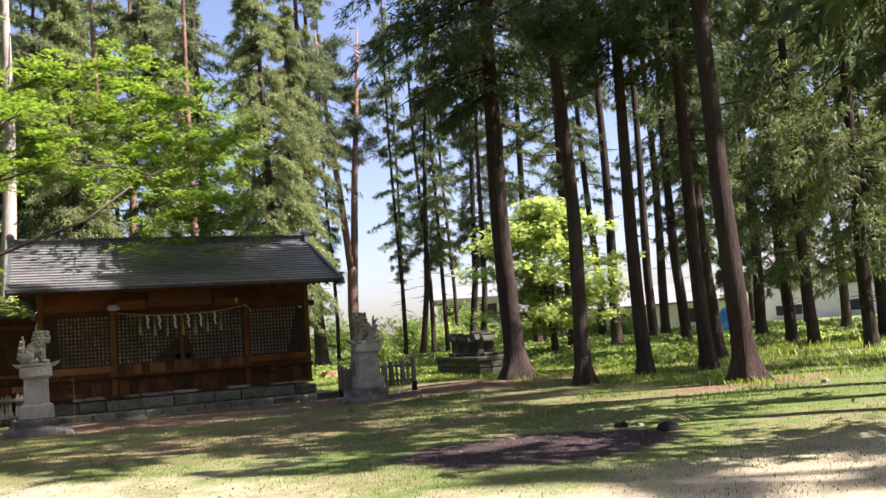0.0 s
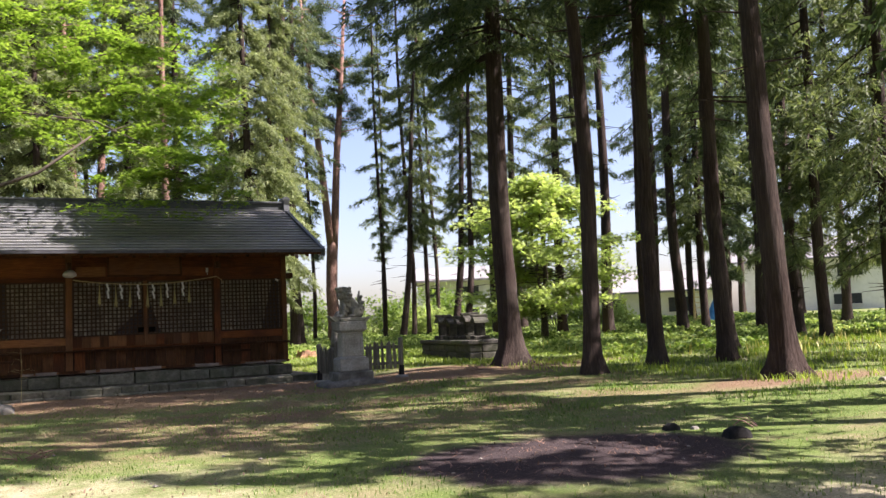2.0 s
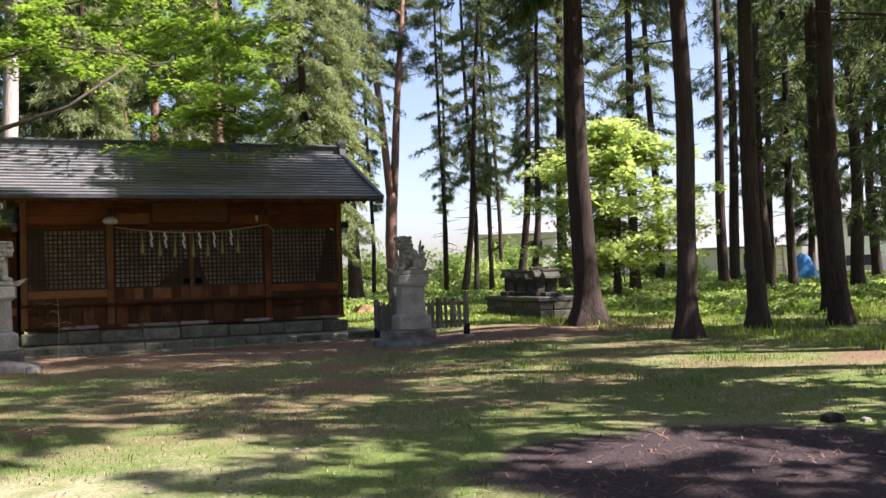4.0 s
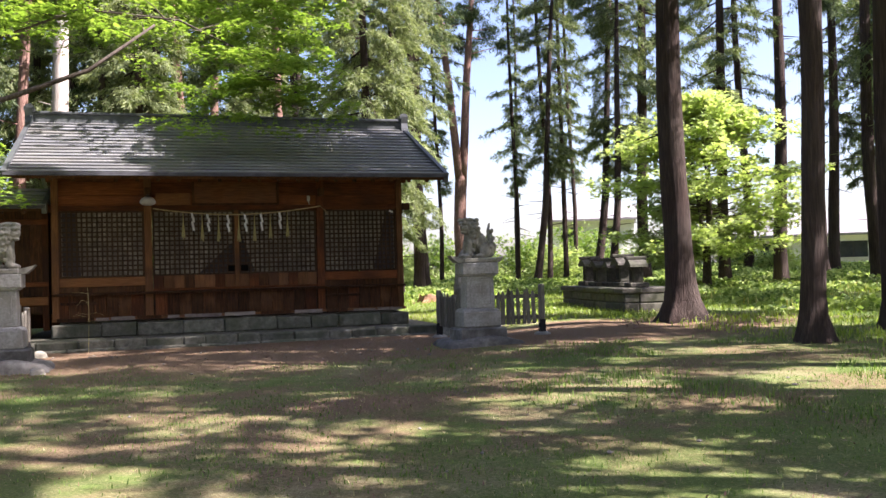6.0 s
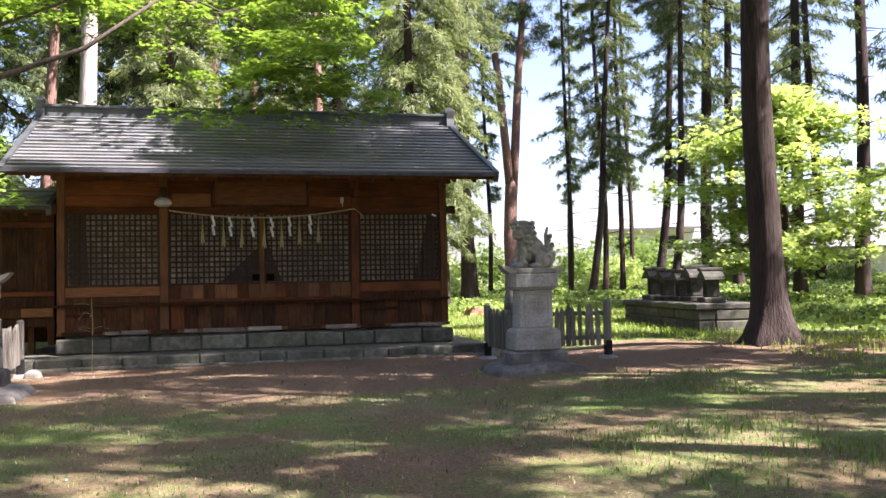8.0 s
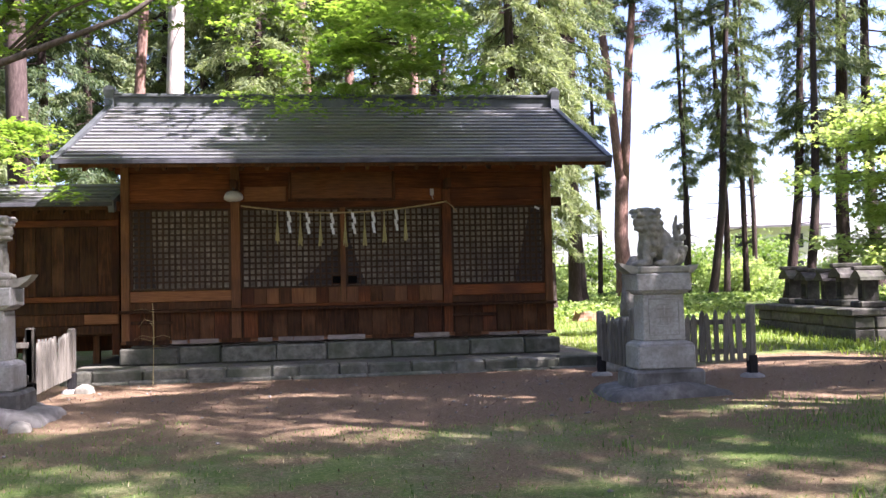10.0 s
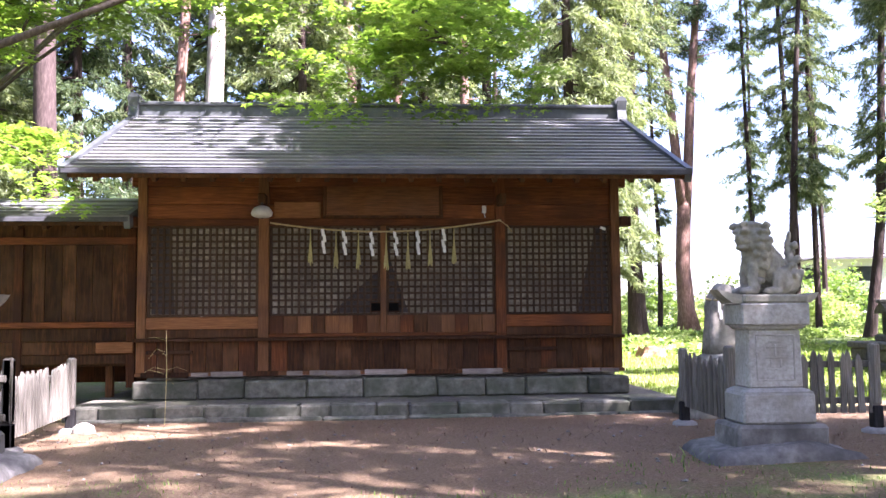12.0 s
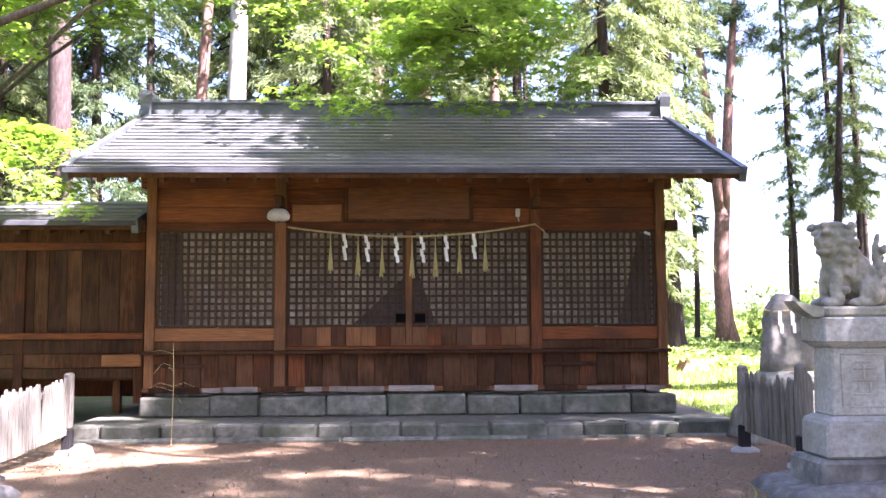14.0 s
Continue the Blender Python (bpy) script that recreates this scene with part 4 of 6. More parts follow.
# ---- picket fences ----
def make_fence(pts, label):
    fence = thing("picket_fence", label, "fence", "picket fences")
    rnd = random.Random(len(pts) * 7 + int(pts[0][0] * 10))
    for (x0, y0), (x1, y1) in zip(pts, pts[1:]):
        d = Vector((x1 - x0, y1 - y0, 0))
        length, ang = d.length, math.degrees(math.atan2(d.y, d.x))
        base = min(ground_z(x0, y0), ground_z(x1, y1))
        m = pose(x0, y0, base, 0, 0, ang)
        for z in (0.34, 0.74):
            part("rail", Shape().box((0.0, 0.022, z), (length, 0.065, z + 0.07), 0.006), FENCE, fence, at=m)
        n = int(length / 0.108)
        for i in range(n):
            u = (i + 0.5) * length / n
            h = rnd.uniform(0.88, 0.95)
            w = 0.036 + rnd.uniform(-0.005, 0.006)
            s = Shape().prism([(-w, 0.24), (w, 0.24), (w, h - 0.10), (w * 0.62, h - 0.04), (0, h), (-w * 0.62, h - 0.04), (-w, h - 0.10)], -0.010, 0.016)
            part("picket", s, FENCE, fence, at=m @ pose(u, 0, 0, rnd.uniform(-1, 1), rnd.uniform(-2.5, 2.5), 0))
    for i, (x, y) in enumerate(pts):
        z = ground_z(x, y)
        p = part("post", Shape().box((-0.055, -0.055, 0.30), (0.055, 0.055, 0.99), 0.03), FENCE, fence, at=pose(x, y + 0.03, z))
        part("post_foot", Shape().box((-0.058, -0.058, 0.02), (0.058, 0.058, 0.30), 0.012), CHARRED_AND_SHADE, p, "blackened post foot")
        part("footing", Shape().tube([(0, 0, -0.12), (0, 0, 0.03), (0, 0, 0.06)], [0.17, 0.16, 0.10], 10), CONCRETE, p, "pale concrete footing", True)


make_fence([(3.86, -3.60), (3.80, -5.30), (5.42, -5.38)], "low weathered grey picket fence with blackened post feet")
make_fence([(-3.96, -5.25), (-4.18, -2.65)], "low weathered grey picket fence lit by the sun")
make_fence([(-3.96, -5.25), (-5.6, -5.3)], "low weathered grey picket fence behind the statue")


# ---- carved stone inside the fence ----
stele = thing("standing_stone", "rough standing stone tied with thin rope and paper strips", "standing stone", at=pose(5.02, -2.1, 0.80))
part("stone", rough_stone("standing_stone", 0.62, 0.34, 1.02, 4.2), None, stele)
ring = [Vector((0.27 * math.cos(a), 0.20 * math.sin(a), 0.80 - 0.02 * math.sin(a * 2))) for a in np.linspace(0, 2 * math.pi, 24)]
part("rope_band", Shape().tube(ring, [0.016] * 24, 6), ROPE, stele)
for x in (-0.17, 0.0, 0.15):
    part("paper_strip", Shape().box((x - 0.022, -0.225, 0.60), (x + 0.022, -0.219, 0.79), 0.002).box((x - 0.002, -0.228, 0.5), (x + 0.04, -0.222, 0.63), 0.002), WHITE_PAPER, stele)
part("base_stone", rough_stone("base_stone", 1.3, 1.0, 0.55, 8.1, 0.9, 0.07), None, stele, at=pose(0, 0, -0.92))
part("base_stone", rough_stone("base_stone", 0.95, 0.75, 0.42, 9.3, 0.92, 0.05), None, stele, at=pose(0, 0, -0.40))


# ---- stone platform with small shrines ----
def make_platform():
    plat = thing("stone_platform", "long mossy stone platform of large blocks", "stone platform")
    rnd = random.Random(31)
    m = pose(10.05, 3.6, 0.0, 0, 0, -97)
    L = 5.0
    for z0, z1, lo, hi in ((-0.1, 0.40, 0.8, 1.5), (0.405, 0.64, 0.7, 1.3)):
        for y0, y1 in ((-0.06, 0.35), (1.25, 1.7)):
            x = 0.0
            while x < L - 0.05:
                w = min(rnd.uniform(lo, hi), L - x)
                if L - x - w < 0.4:
                    w = L - x
                part("stone_block", Shape().box((x + 0.006, y0 + rnd.uniform(-0.015, 0.015), z0), (x + w - 0.006, y1, z1), 0.03), STONE_DARK, plat, at=m)
                x += w
        for x in (0.0, L - 0.35):
            part("stone_block", Shape().box((x, 0.36, z0), (x + 0.34, 1.24, z1), 0.03), STONE_DARK, plat, at=m)
    part("fill", Shape().box((0.34, 0.34, -0.1), (L - 0.34, 1.26, 0.63), 0.01), STONE_OLD, plat, at=m)
    x = -0.05
    while x < L:
        w = min(rnd.uniform(0.9, 1.4), L + 0.05 - x)
        part("coping_stone", Shape().box((x + 0.005, -0.12, 0.645), (x + w - 0.005, 0.42, 0.78), 0.025), STONE_DARK, plat, at=m)
        x += w
    part("top_slab", Shape().box((0.0, 0.425, 0.645), (L, 1.7, 0.765), 0.02), STONE_DARK, plat, at=m)
    return m


PLAT = make_platform()


def make_small_shrine():
    s = thing("small_stone_shrine", "small dark mossy stone shrine with overhanging roof stone", "stone shrine", "row of small shrines")
    part("foot_stone", Shape().box((-0.30, -0.28, 0.0), (0.30, 0.28, 0.14), 0.03), STONE_BLACK, s)
    part("body", Shape().box((-0.17, -0.16, 0.142), (0.17, 0.16, 0.60), 0.02), STONE_BLACK, s)
    # no recess is cut; a black plate carries the niche's shade
    part("niche", Shape().box((-0.10, -0.176, 0.20), (0.10, -0.165, 0.50), 0.006), CHARRED_AND_SHADE, s, "niche shown as a dark plate")
    r = Shape().prism([(-0.30, 0.58), (-0.28, 0.65), (-0.12, 0.76), (0.0, 0.81), (0.12, 0.76), (0.28, 0.65), (0.30, 0.58), (0.18, 0.605), (-0.18, 0.605)], -0.26, 0.26)
    part("roof_stone", r, STONE_BLACK, s)
    part("ridge_stone", Shape().box((-0.07, -0.32, 0.79), (0.07, 0.30, 0.88), 0.02), STONE_BLACK, s)
    return s


first = make_small_shrine()
first.matrix_basis = PLAT @ pose(0.55, 0.62, 0.777)
rs = random.Random(8)
for i in range(1, 5):
    k = rs.uniform(0.88, 1.08)
    copy_thing(first, PLAT @ pose(0.55 + i * 0.92 + rs.uniform(-0.08, 0.08), 0.62 + rs.uniform(-0.05, 0.05), 0.777, 0, 0, rs.uniform(-8, 8)) @ Matrix.Diagonal((k, k, k, 1)))


# ---- trees ----
def sprays(points, dirs, length, width, rng, blades=3, droop=0.35):
    """Small needle sprays: a fan of narrow bent blades at each point."""
    n = len(points)
    d0 = dirs + rng.normal(0, 0.3, (n, 3))
    d0[:, 2] -= droop
    d0 /= np.linalg.norm(d0, axis=1, keepdims=True) + 1e-9
    vs, fs = [], []
    for k in range(blades):
        d = d0 + rng.normal(0, 0.55 if blades > 1 else 0.1, (n, 3))
        d /= np.linalg.norm(d, axis=1, keepdims=True) + 1e-9
        side = np.cross(d, rng.normal(0, 1, (n, 3)))
        side /= np.linalg.norm(side, axis=1, keepdims=True) + 1e-9
        ln = length * rng.uniform(0.5, 1.3, (n, 1))
        wd = width * rng.uniform(0.6, 1.3, (n, 1))
        foot = points + (rng.normal(0, 0.05, (n, 3)) if blades > 1 else 0)
        mid = foot + d * ln * 0.5
        tip = foot + d * ln - np.array([0, 0, 0.18]) * ln
        if blades > 1:
            q = np.stack([foot + side * wd, tip, foot - side * wd], axis=1)
        else:
            q = np.stack([foot, mid + side * wd, tip, mid - side * wd], axis=1)
        c = q.shape[1]
        vs.append(q.reshape(-1, 3))
        fs.append(np.arange(n * c).reshape(n, c) + k * n * c)
    return np.concatenate(vs), np.concatenate(fs)


def trunk_shape(height, r0, r1, lean=(0, 0), seed=0, flare=0.9, sides=18, bend=0.15, sink=0.3):
    rnd = random.Random(seed)
    n = 26
    pts, rad = [], []
    ph = rnd.uniform(0, 6)
    for i in range(n + 1):
        u = (i / n) ** 2.1
        z = -sink + (height + sink) * u
        pts.append((lean[0] * z + bend * math.sin(ph + z * 0.22) * min(1, z / 4 if z > 0 else 0), lean[1] * z + bend * math.cos(ph * 2 + z * 0.19) * min(1, z / 4 if z > 0 else 0), z))
        rad.append(r0 + (r1 - r0) * max(0, z) / height)
    return Shape().tube(pts, rad, sides, flare, 0.16 + r0 * 0.55, seed), pts


def on_axis(pts, z):
    for a, b in zip(pts, pts[1:]):
        if b[2] >= z:
            t = (z - a[2]) / (b[2] - a[2] + 1e-9)
            return np.array([a[i] + (b[i] - a[i]) * t for i in range(3)])
    return np.array(pts[-1])


def make_conifer(name, label, height, r0, crown_from, reach, limbs, per_limb, leaf, bark, seed, lean=(0, 0), flare=0.9, size=0.27,
                 droop=0.25, rise=-0.15, ragged=0.35, width=0.024, blades=6, snags=6, at=None, bend=0.15, gaps=0.0, clear=None):
    """A conifer: tapered trunk with root flare, drooping limbs in the crown, dead stubs below it, sprays along the limbs."""
    rng = np.random.default_rng(seed)
    rnd = random.Random(seed)
    tree = thing(name, label, "tree", "grove trees", at=at)
    ts, pts = trunk_shape(height, r0, r0 * 0.18, lean, seed, flare, bend=bend)
    part("trunk", ts, bark, tree, smooth=True)
    wood = Shape()
    P, D = [], []
    for i in range(limbs):
        u = (i + rnd.random()) / limbs
        z = crown_from + (height * 0.99 - crown_from) * u
        a = rnd.uniform(0, 2 * math.pi)
        a += 0.9 * math.sin(z * 0.9 + seed)
        if noise.noise((math.cos(a) * 1.2 + seed, math.sin(a) * 1.2, z * 0.32)) < -0.12 - gaps:
            continue
        env = min(1, (1 - u) * 1.7) ** 0.7 * (0.55 + 0.45 * min(1, u * 6)) * rnd.uniform(0.7, 1.1)
        r = reach * max(0.12, env) * rnd.uniform(1 - ragged, 1 + ragged * 0.4)
        o = on_axis(pts, z)
        dr = np.array([math.cos(a), math.sin(a), rise + rnd.uniform(-0.1, 0.12)])
        k = 5
        line = [o + dr * r * t - np.array([0, 0, droop * r * t * t]) for t in np.linspace(0, 1, k)]
        wood.tube([tuple(q) for q in line], [0.035 * (1 - t * 0.85) * (0.6 + r / 4) for t in np.linspace(0, 1, k)], 4, cap=False)
        m = max(3, int(per_limb * (0.35 + 0.65 * env) * rnd.uniform(0.6, 1.3)))
        t = rng.uniform(0.22, 1.03, m)
        side = np.array([-math.sin(a), math.cos(a), 0])
        spread = rng.normal(0, 0.16, m) * r * (1.15 - t * 0.75)
        pos = o + np.outer(t, dr * r) - np.outer(t * t, [0, 0, droop * r]) + np.outer(spread, side) + rng.normal(0, 0.06, (m, 3))
        P.append(pos)
        D.append(np.tile(dr * 0.6, (m, 1)) + np.outer(np.sign(spread) * 0.6, side))
    for i in range(snags):
        z = rnd.uniform(crown_from * 0.45, crown_from)
        a = rnd.uniform(0, 6.28)
        o = on_axis(pts, z)
        ln = rnd.uniform(0.3, 1.3)
        wood.tube([tuple(o), tuple(o + np.array([math.cos(a) * ln, math.sin(a) * ln, rnd.uniform(-0.25, 0.15)]))], [0.03, 0.006], 4, cap=False)
    tagged(part("branchwork", wood, bark, tree), kind="stuff")
    P, D = np.concatenate(P), np.concatenate(D)
    if clear:
        # a gap in the crown, through which the sun reaches a patch of ground
        cx, cy, rx, ry = clear
        gx = P[:, 0] + at.translation.x - P[:, 2] / SUN_FROM.z * SUN_FROM.x
        gy = P[:, 1] + at.translation.y - P[:, 2] / SUN_FROM.z * SUN_FROM.y
        ragged_edge = np.array([noise.noise((a * 1.7, b * 1.7, 9)) for a, b in zip(gx, gy)])
        open_to_sun = np.hypot((gx - cx) / rx, (gy - cy) / ry) + ragged_edge * 0.9 < 1
        P, D = P[~open_to_sun], D[~open_to_sun]
    v, f = sprays(P, D, size, width, rng, blades, 0.45)
    part("crown", quick_mesh("crown", v, f, leaf), None, tree)
    return tree


def put(tree, x, y, turn=0.0, s=1.0):
    """A copy of a tree standing at x, y."""
    return copy_thing(tree, pose(x, y, ground_z(x, y), 0, 0, turn) @ Matrix.Diagonal((s, s, s, 1)))


def stand(x, y, turn=0.0):
    return pose(x, y, ground_z(x, y), 0, 0, turn)


CEDAR_LABEL = "tall cedar with dark ridged bark, flared roots and a high crown"
SUNNY_PATCH = (-3.7, -3.4, 1.4, 1.0)
# the five large cedars beside the approach
make_conifer("cedar_tree", CEDAR_LABEL, 24, 0.315, 8.6, 4.0, 165, 85, NEEDLE_DARK, BARK, 101, (-0.008, 0.0), 1.7, gaps=0.5, at=stand(9.05, -4.6))
make_conifer("cedar_tree", CEDAR_LABEL, 23, 0.185, 8.2, 3.0, 80, 75, NEEDLE_DARK, BARK, 102, (-0.018, 0.01), 1.1, gaps=-0.02, clear=SUNNY_PATCH, at=stand(7.8, -10.2))
make_conifer("cedar_tree", CEDAR_LABEL, 24, 0.19, 8.0, 3.1, 125, 78, NEEDLE_DARK, BARK, 103, (-0.003, 0.0), 1.0, gaps=0.4, clear=SUNNY_PATCH, at=stand(10.4, -9.1))
make_conifer("cedar_tree", CEDAR_LABEL, 23, 0.192, 7.6, 2.8, 80, 75, NEEDLE_DARK, BARK, 104, (0.004, 0.01), 1.0, clear=SUNNY_PATCH, at=stand(11.65, -10.05))
make_conifer("cedar_tree", "tall cedar with peeling reddish bark and wide spreading roots", 26, 0.222, 8.8, 3.6, 100, 80, NEEDLE_DARK, BARK, 105, (-0.008, 0.02), 2.0, gaps=0.12, clear=SUNNY_PATCH, at=stand(8.85, -14.5))

# kinds that stand further back
hi_a = make_conifer("cedar_tree", "slender cedar with bare lower trunk and thin crown", 28, 0.24, 8.0, 2.5, 115, 62, NEEDLE, BARK, 111, (0.01, 0), 0.6, at=stand(20.5, 10.5))
hi_b = make_conifer("cedar_tree", "slender dark cedar with drooping limbs", 27, 0.25, 5.5, 2.6, 95, 52, NEEDLE_DARK, BARK, 112, (-0.01, 0), 0.6, at=stand(10.3, 20.0, 33))
thin = make_conifer("cedar_tree", "tall cedar with a long bare trunk and narrow crown", 26, 0.25, 12.0, 1.8, 55, 34, NEEDLE, BARK, 122, (-0.008, 0), 0.6, at=stand(23.2, 5.0), snags=14)
low_a = make_conifer("cypress_tree", "sunlit cypress with leafy limbs almost to the ground", 21, 0.22, 2.6, 2.5, 160, 95, NEEDLE_LIT, BARK, 113, (0, 0), 0.5, size=0.24, droop=0.45, at=stand(5.4, 10.8), gaps=0.15)
low_b = make_conifer("cedar_tree", "dark low-limbed cedar with dense drooping foliage", 20, 0.2, 2.2, 2.6, 140, 85, NEEDLE_DARK, BARK, 114, (0, 0), 0.5, at=stand(-9.0, 12.0))
low_c = make_conifer("cedar_tree", "low-limbed cedar with yellowish green foliage", 21, 0.22, 2.4, 3.0, 130, 52, NEEDLE, BARK, 115, (0, 0), 0.5, droop=0.4, at=stand(22.6, -2.0))
pole = make_conifer("larch_tree", "thin pole-like tree with sparse tufts of foliage", 24, 0.13, 5.0, 1.6, 85, 30, NEEDLE, BARK, 116, (0.01, 0), 0.3, size=0.26, at=stand(19.1, 30.0), ragged=0.7)
lean_t = make_conifer("cedar_tree", "slender leaning cedar with drooping foliage", 22, 0.2, 5.6, 2.6, 125, 75, NEEDLE, BARK, 117, (0.10, 0), 0.5, at=stand(17.0, 22.0))
pine = make_conifer("pine_tree", "red-barked pine with a high sparse crown", 25, 0.24, 11.5, 3.0, 50, 70, NEEDLE, BARK_PINE, 118, (0.02, 0), 0.4, size=0.28, rise=0.15, at=stand(-6.6, 14.0), ragged=0.6)
make_conifer("bare_trunk_tree", "stout tree with pale sunlit trunk", 25, 0.37, 12, 3.0, 60, 80, NEEDLE, BARK_PALE, 119, (0.012, 0), 0.4, at=stand(-5.25, 12.0))
make_conifer("cedar_tree", "straight tree with smooth pinkish brown trunk", 25, 0.33, 9.5, 2.6, 70, 70, NEEDLE_DARK, BARK_SMOOTH, 120, (-0.01, 0), 0.4, at=stand(-7.95, 7.0))
# added out of view; its copies below cast shade and block sky
far = make_conifer("cedar_tree", "cedar added outside the view to shade the clearing", 25, 0.25, 5.0, 3.2, 78, 32, NEEDLE_DARK, BARK, 121, (0, 0), 0.5, at=stand(-13.0, -9.0), size=0.5, width=0.075, blades=4, gaps=-0.04)
back_a = make_conifer("cedar_tree", "tall leafy cedar of the wood", 25, 0.21, 4.6, 2.9, 150, 62, NEEDLE, BARK, 131, (0.004, 0), 0.5, size=0.36, width=0.036, blades=4, gaps=-0.02, droop=0.4, at=stand(-4.0, 18.5))
back_b = make_conifer("cedar_tree", "tall dark cedar of the wood with ragged low limbs", 24, 0.20, 6.0, 2.8, 140, 60, NEEDLE_DARK, BARK, 132, (-0.006, 0), 0.5, size=0.36, width=0.036, blades=4, gaps=-0.06, droop=0.4, at=stand(28.0, -9.5))
SPOTS = (
    # the wood behind the hall
    (back_a, -9.5, 19.5, 40, 1.0), (back_a, -7.6, 29.0, 140, 1.1), (back_a, -1.2, 29.5, 200, 1.1), (back_a, 3.6, 28.0, 320, 1.05), (back_a, 8.2, 26.5, 260, 1.0),
    (back_a, -15.5, 19.0, 110, 1.1), (back_b, -4.8, 36.0, 170, 1.2), (back_b, 1.0, 37.0, 300, 1.2), (back_a, -12.0, 28.0, 25, 1.2), (back_a, 6.5, 36.0, 230, 1.1),
    # the wood beside the approach
    (back_a, 33.5, -5.0, 340, 1.1), (back_b, 39.0, 7.0, 190, 1.2), (back_b, 39.5, 13.5, 20, 1.2), (back_a, 43.0, -2.0, 130, 1.2), (back_a, 35.5, 18.5, 220, 1.1),
    (back_a, 44.0, 8.0, 30, 1.2), (back_b, 33.0, -14.0, 310, 1.1), (back_b, 43.0, 22.0, 240, 1.2), (back_a, 24.5, 5.0, 120, 0.9),
    # trees added to shade the yard and small shrines, mostly out of view
    (back_a, 20.4, -5.2, 120, 0.95), (hi_a, 10.6, -18.6, 75, 1.25), (hi_a, 13.2, -15.7, 215, 0.86), (far, 15.0, -14.9, 290, 1.0),
    # four lines of unseen trees behind the walk, added to cut sky light
    (back_b, -24.0, -28.0, 10, 1.3), (back_b, -15.0, -40.0, 70, 1.3), (back_b, -10.5, -44.5, 130, 1.3), (back_b, -3.5, -36.5, 190, 1.2), (back_b, 1.5, -38.0, 250, 1.25),
    (back_b, 7.5, -39.5, 310, 1.2), (back_b, 15.5, -41.0, 20, 1.3), (back_b, 22.0, -42.0, 80, 1.3), (back_b, 3.0, -48.0, 140, 1.4), (back_b, -14.0, -48.0, 200, 1.4),
    (back_b, 9.0, -50.0, 260, 1.4), (back_b, 31.0, -39.0, 320, 1.2), (back_b, 28.0, -24.0, 45, 1.2), (back_b, -23.0, -17.0, 105, 1.3), (back_b, -24.0, -7.0, 165, 1.3),
    (back_b, -13.5, -12.5, 225, 1.1), (back_b, -12.6, -29.5, 285, 1.15), (back_b, -6.5, -34.0, 345, 1.1), (back_b, -20.0, -38.0, 15, 1.3), (back_b, 17.0, -50.0, 75, 1.4),
    (thin, 26.5, 11.8, 80, 1.05), (thin, 22.3, 9.3, 140, 1.1), (thin, 25.2, 2.4, 200, 1.0), (hi_a, 32.2, 4.0, 30, 0.95), (low_c, 23.6, -5.4, 120, 1.0),
    (low_c, 30.5, -1.5, 220, 1.15), (low_b, 33.5, 9.0, 200, 1.2), (hi_b, 29.0, 14.0, 130, 1.1), (low_c, 18.5, -9.2, 300, 0.9), (hi_b, 15.2, -6.3, 20, 0.95),
    (hi_a, 9.45, 18.0, 190, 1.05), (pole, 12.95, 26.0, 90, 1.0), (lean_t, 17.2, 15.6, 5, 1.0), (lean_t, 16.9, 13.6, 25, 0.9), (pole, 19.6, 24.0, 200, 1.15),
    (hi_a, 21.1, 18.0, 250, 1.2), (pole, 17.5, 26.0, 70, 1.1), (pole, 18.6, 24.0, 110, 1.2), (hi_b, 24.5, 21.0, 10, 1.1),
    (hi_a, 30.0, 22.0, 100, 1.1), (low_b, 38.0, 18.0, 40, 1.1), (pole, 24.0, 32.0, 160, 1.2), (pine, -1.0, 16.0, 120, 1.0), (pine, 3.15, 16.0, 220, 0.95),
    (pine, 0.5, 22.0, 20, 1.1), (hi_a, -1.9, 22.0, 60, 1.1), (hi_b, 4.3, 22.5, 160, 1.1), (hi_a, -5.7, 24.0, 250, 1.1), (low_b, -3.2, 25.0, 90, 1.2),
    (low_a, -10.6, 9.2, 70, 0.9), (low_b, -12.5, 14.5, 190, 1.1), (low_a, -6.8, 20.5, 140, 1.1), (hi_b, -13.5, 7.5, 240, 1.1), (low_a, 7.6, 14.5, 200, 0.9),
    (low_a, 1.6, 19.0, 310, 1.1), (hi_a, -16.0, 2.0, 130, 1.0), (low_b, -17.5, 8.0, 30, 1.2), (low_a, -2.6, 13.2, 15, 0.95),
    # unseen trees, added beside and behind the walk to shade the yard
    (far, 17.2, -13.4, 150, 1.05), (far, 6.7, -23.7, 150, 0.58), (far, 8.7, -19.6, 200, 0.9), (far, 7.2, -20.9, 80, 0.95), 
    (far, -15.5, -17.0, 100, 1.1), (far, -9.8, -15.0, 170, 0.9), (far, -10.8, -21.5, 260, 0.95), (far, -11.2, -4.5, 40, 0.85), (far, -10.0, -29.5, 310, 0.95), (far, -14.5, -25.0, 200, 1.1), (far, -17.0, -33.0, 300, 1.2), (far, -9.5, -38.0, 40, 1.1),
    (far, -2.0, -42.0, 130, 1.3), (far, 4.5, -43.0, 220, 1.2), (far, 18.5, -34.0, 90, 1.2), (far, -19.0, -3.0, 180, 1.1), (far, -21.0, -12.0, 60, 1.2),
    (far, -12.5, -33.0, 150, 1.1), (far, -20.0, -22.0, 270, 1.2), (far, 11.0, -44.0, 10, 1.2), (far, -6.0, -46.0, 80, 1.3),
)
for kind, x, y, turn, s in SPOTS:
    put(kind, x, y, turn, s)


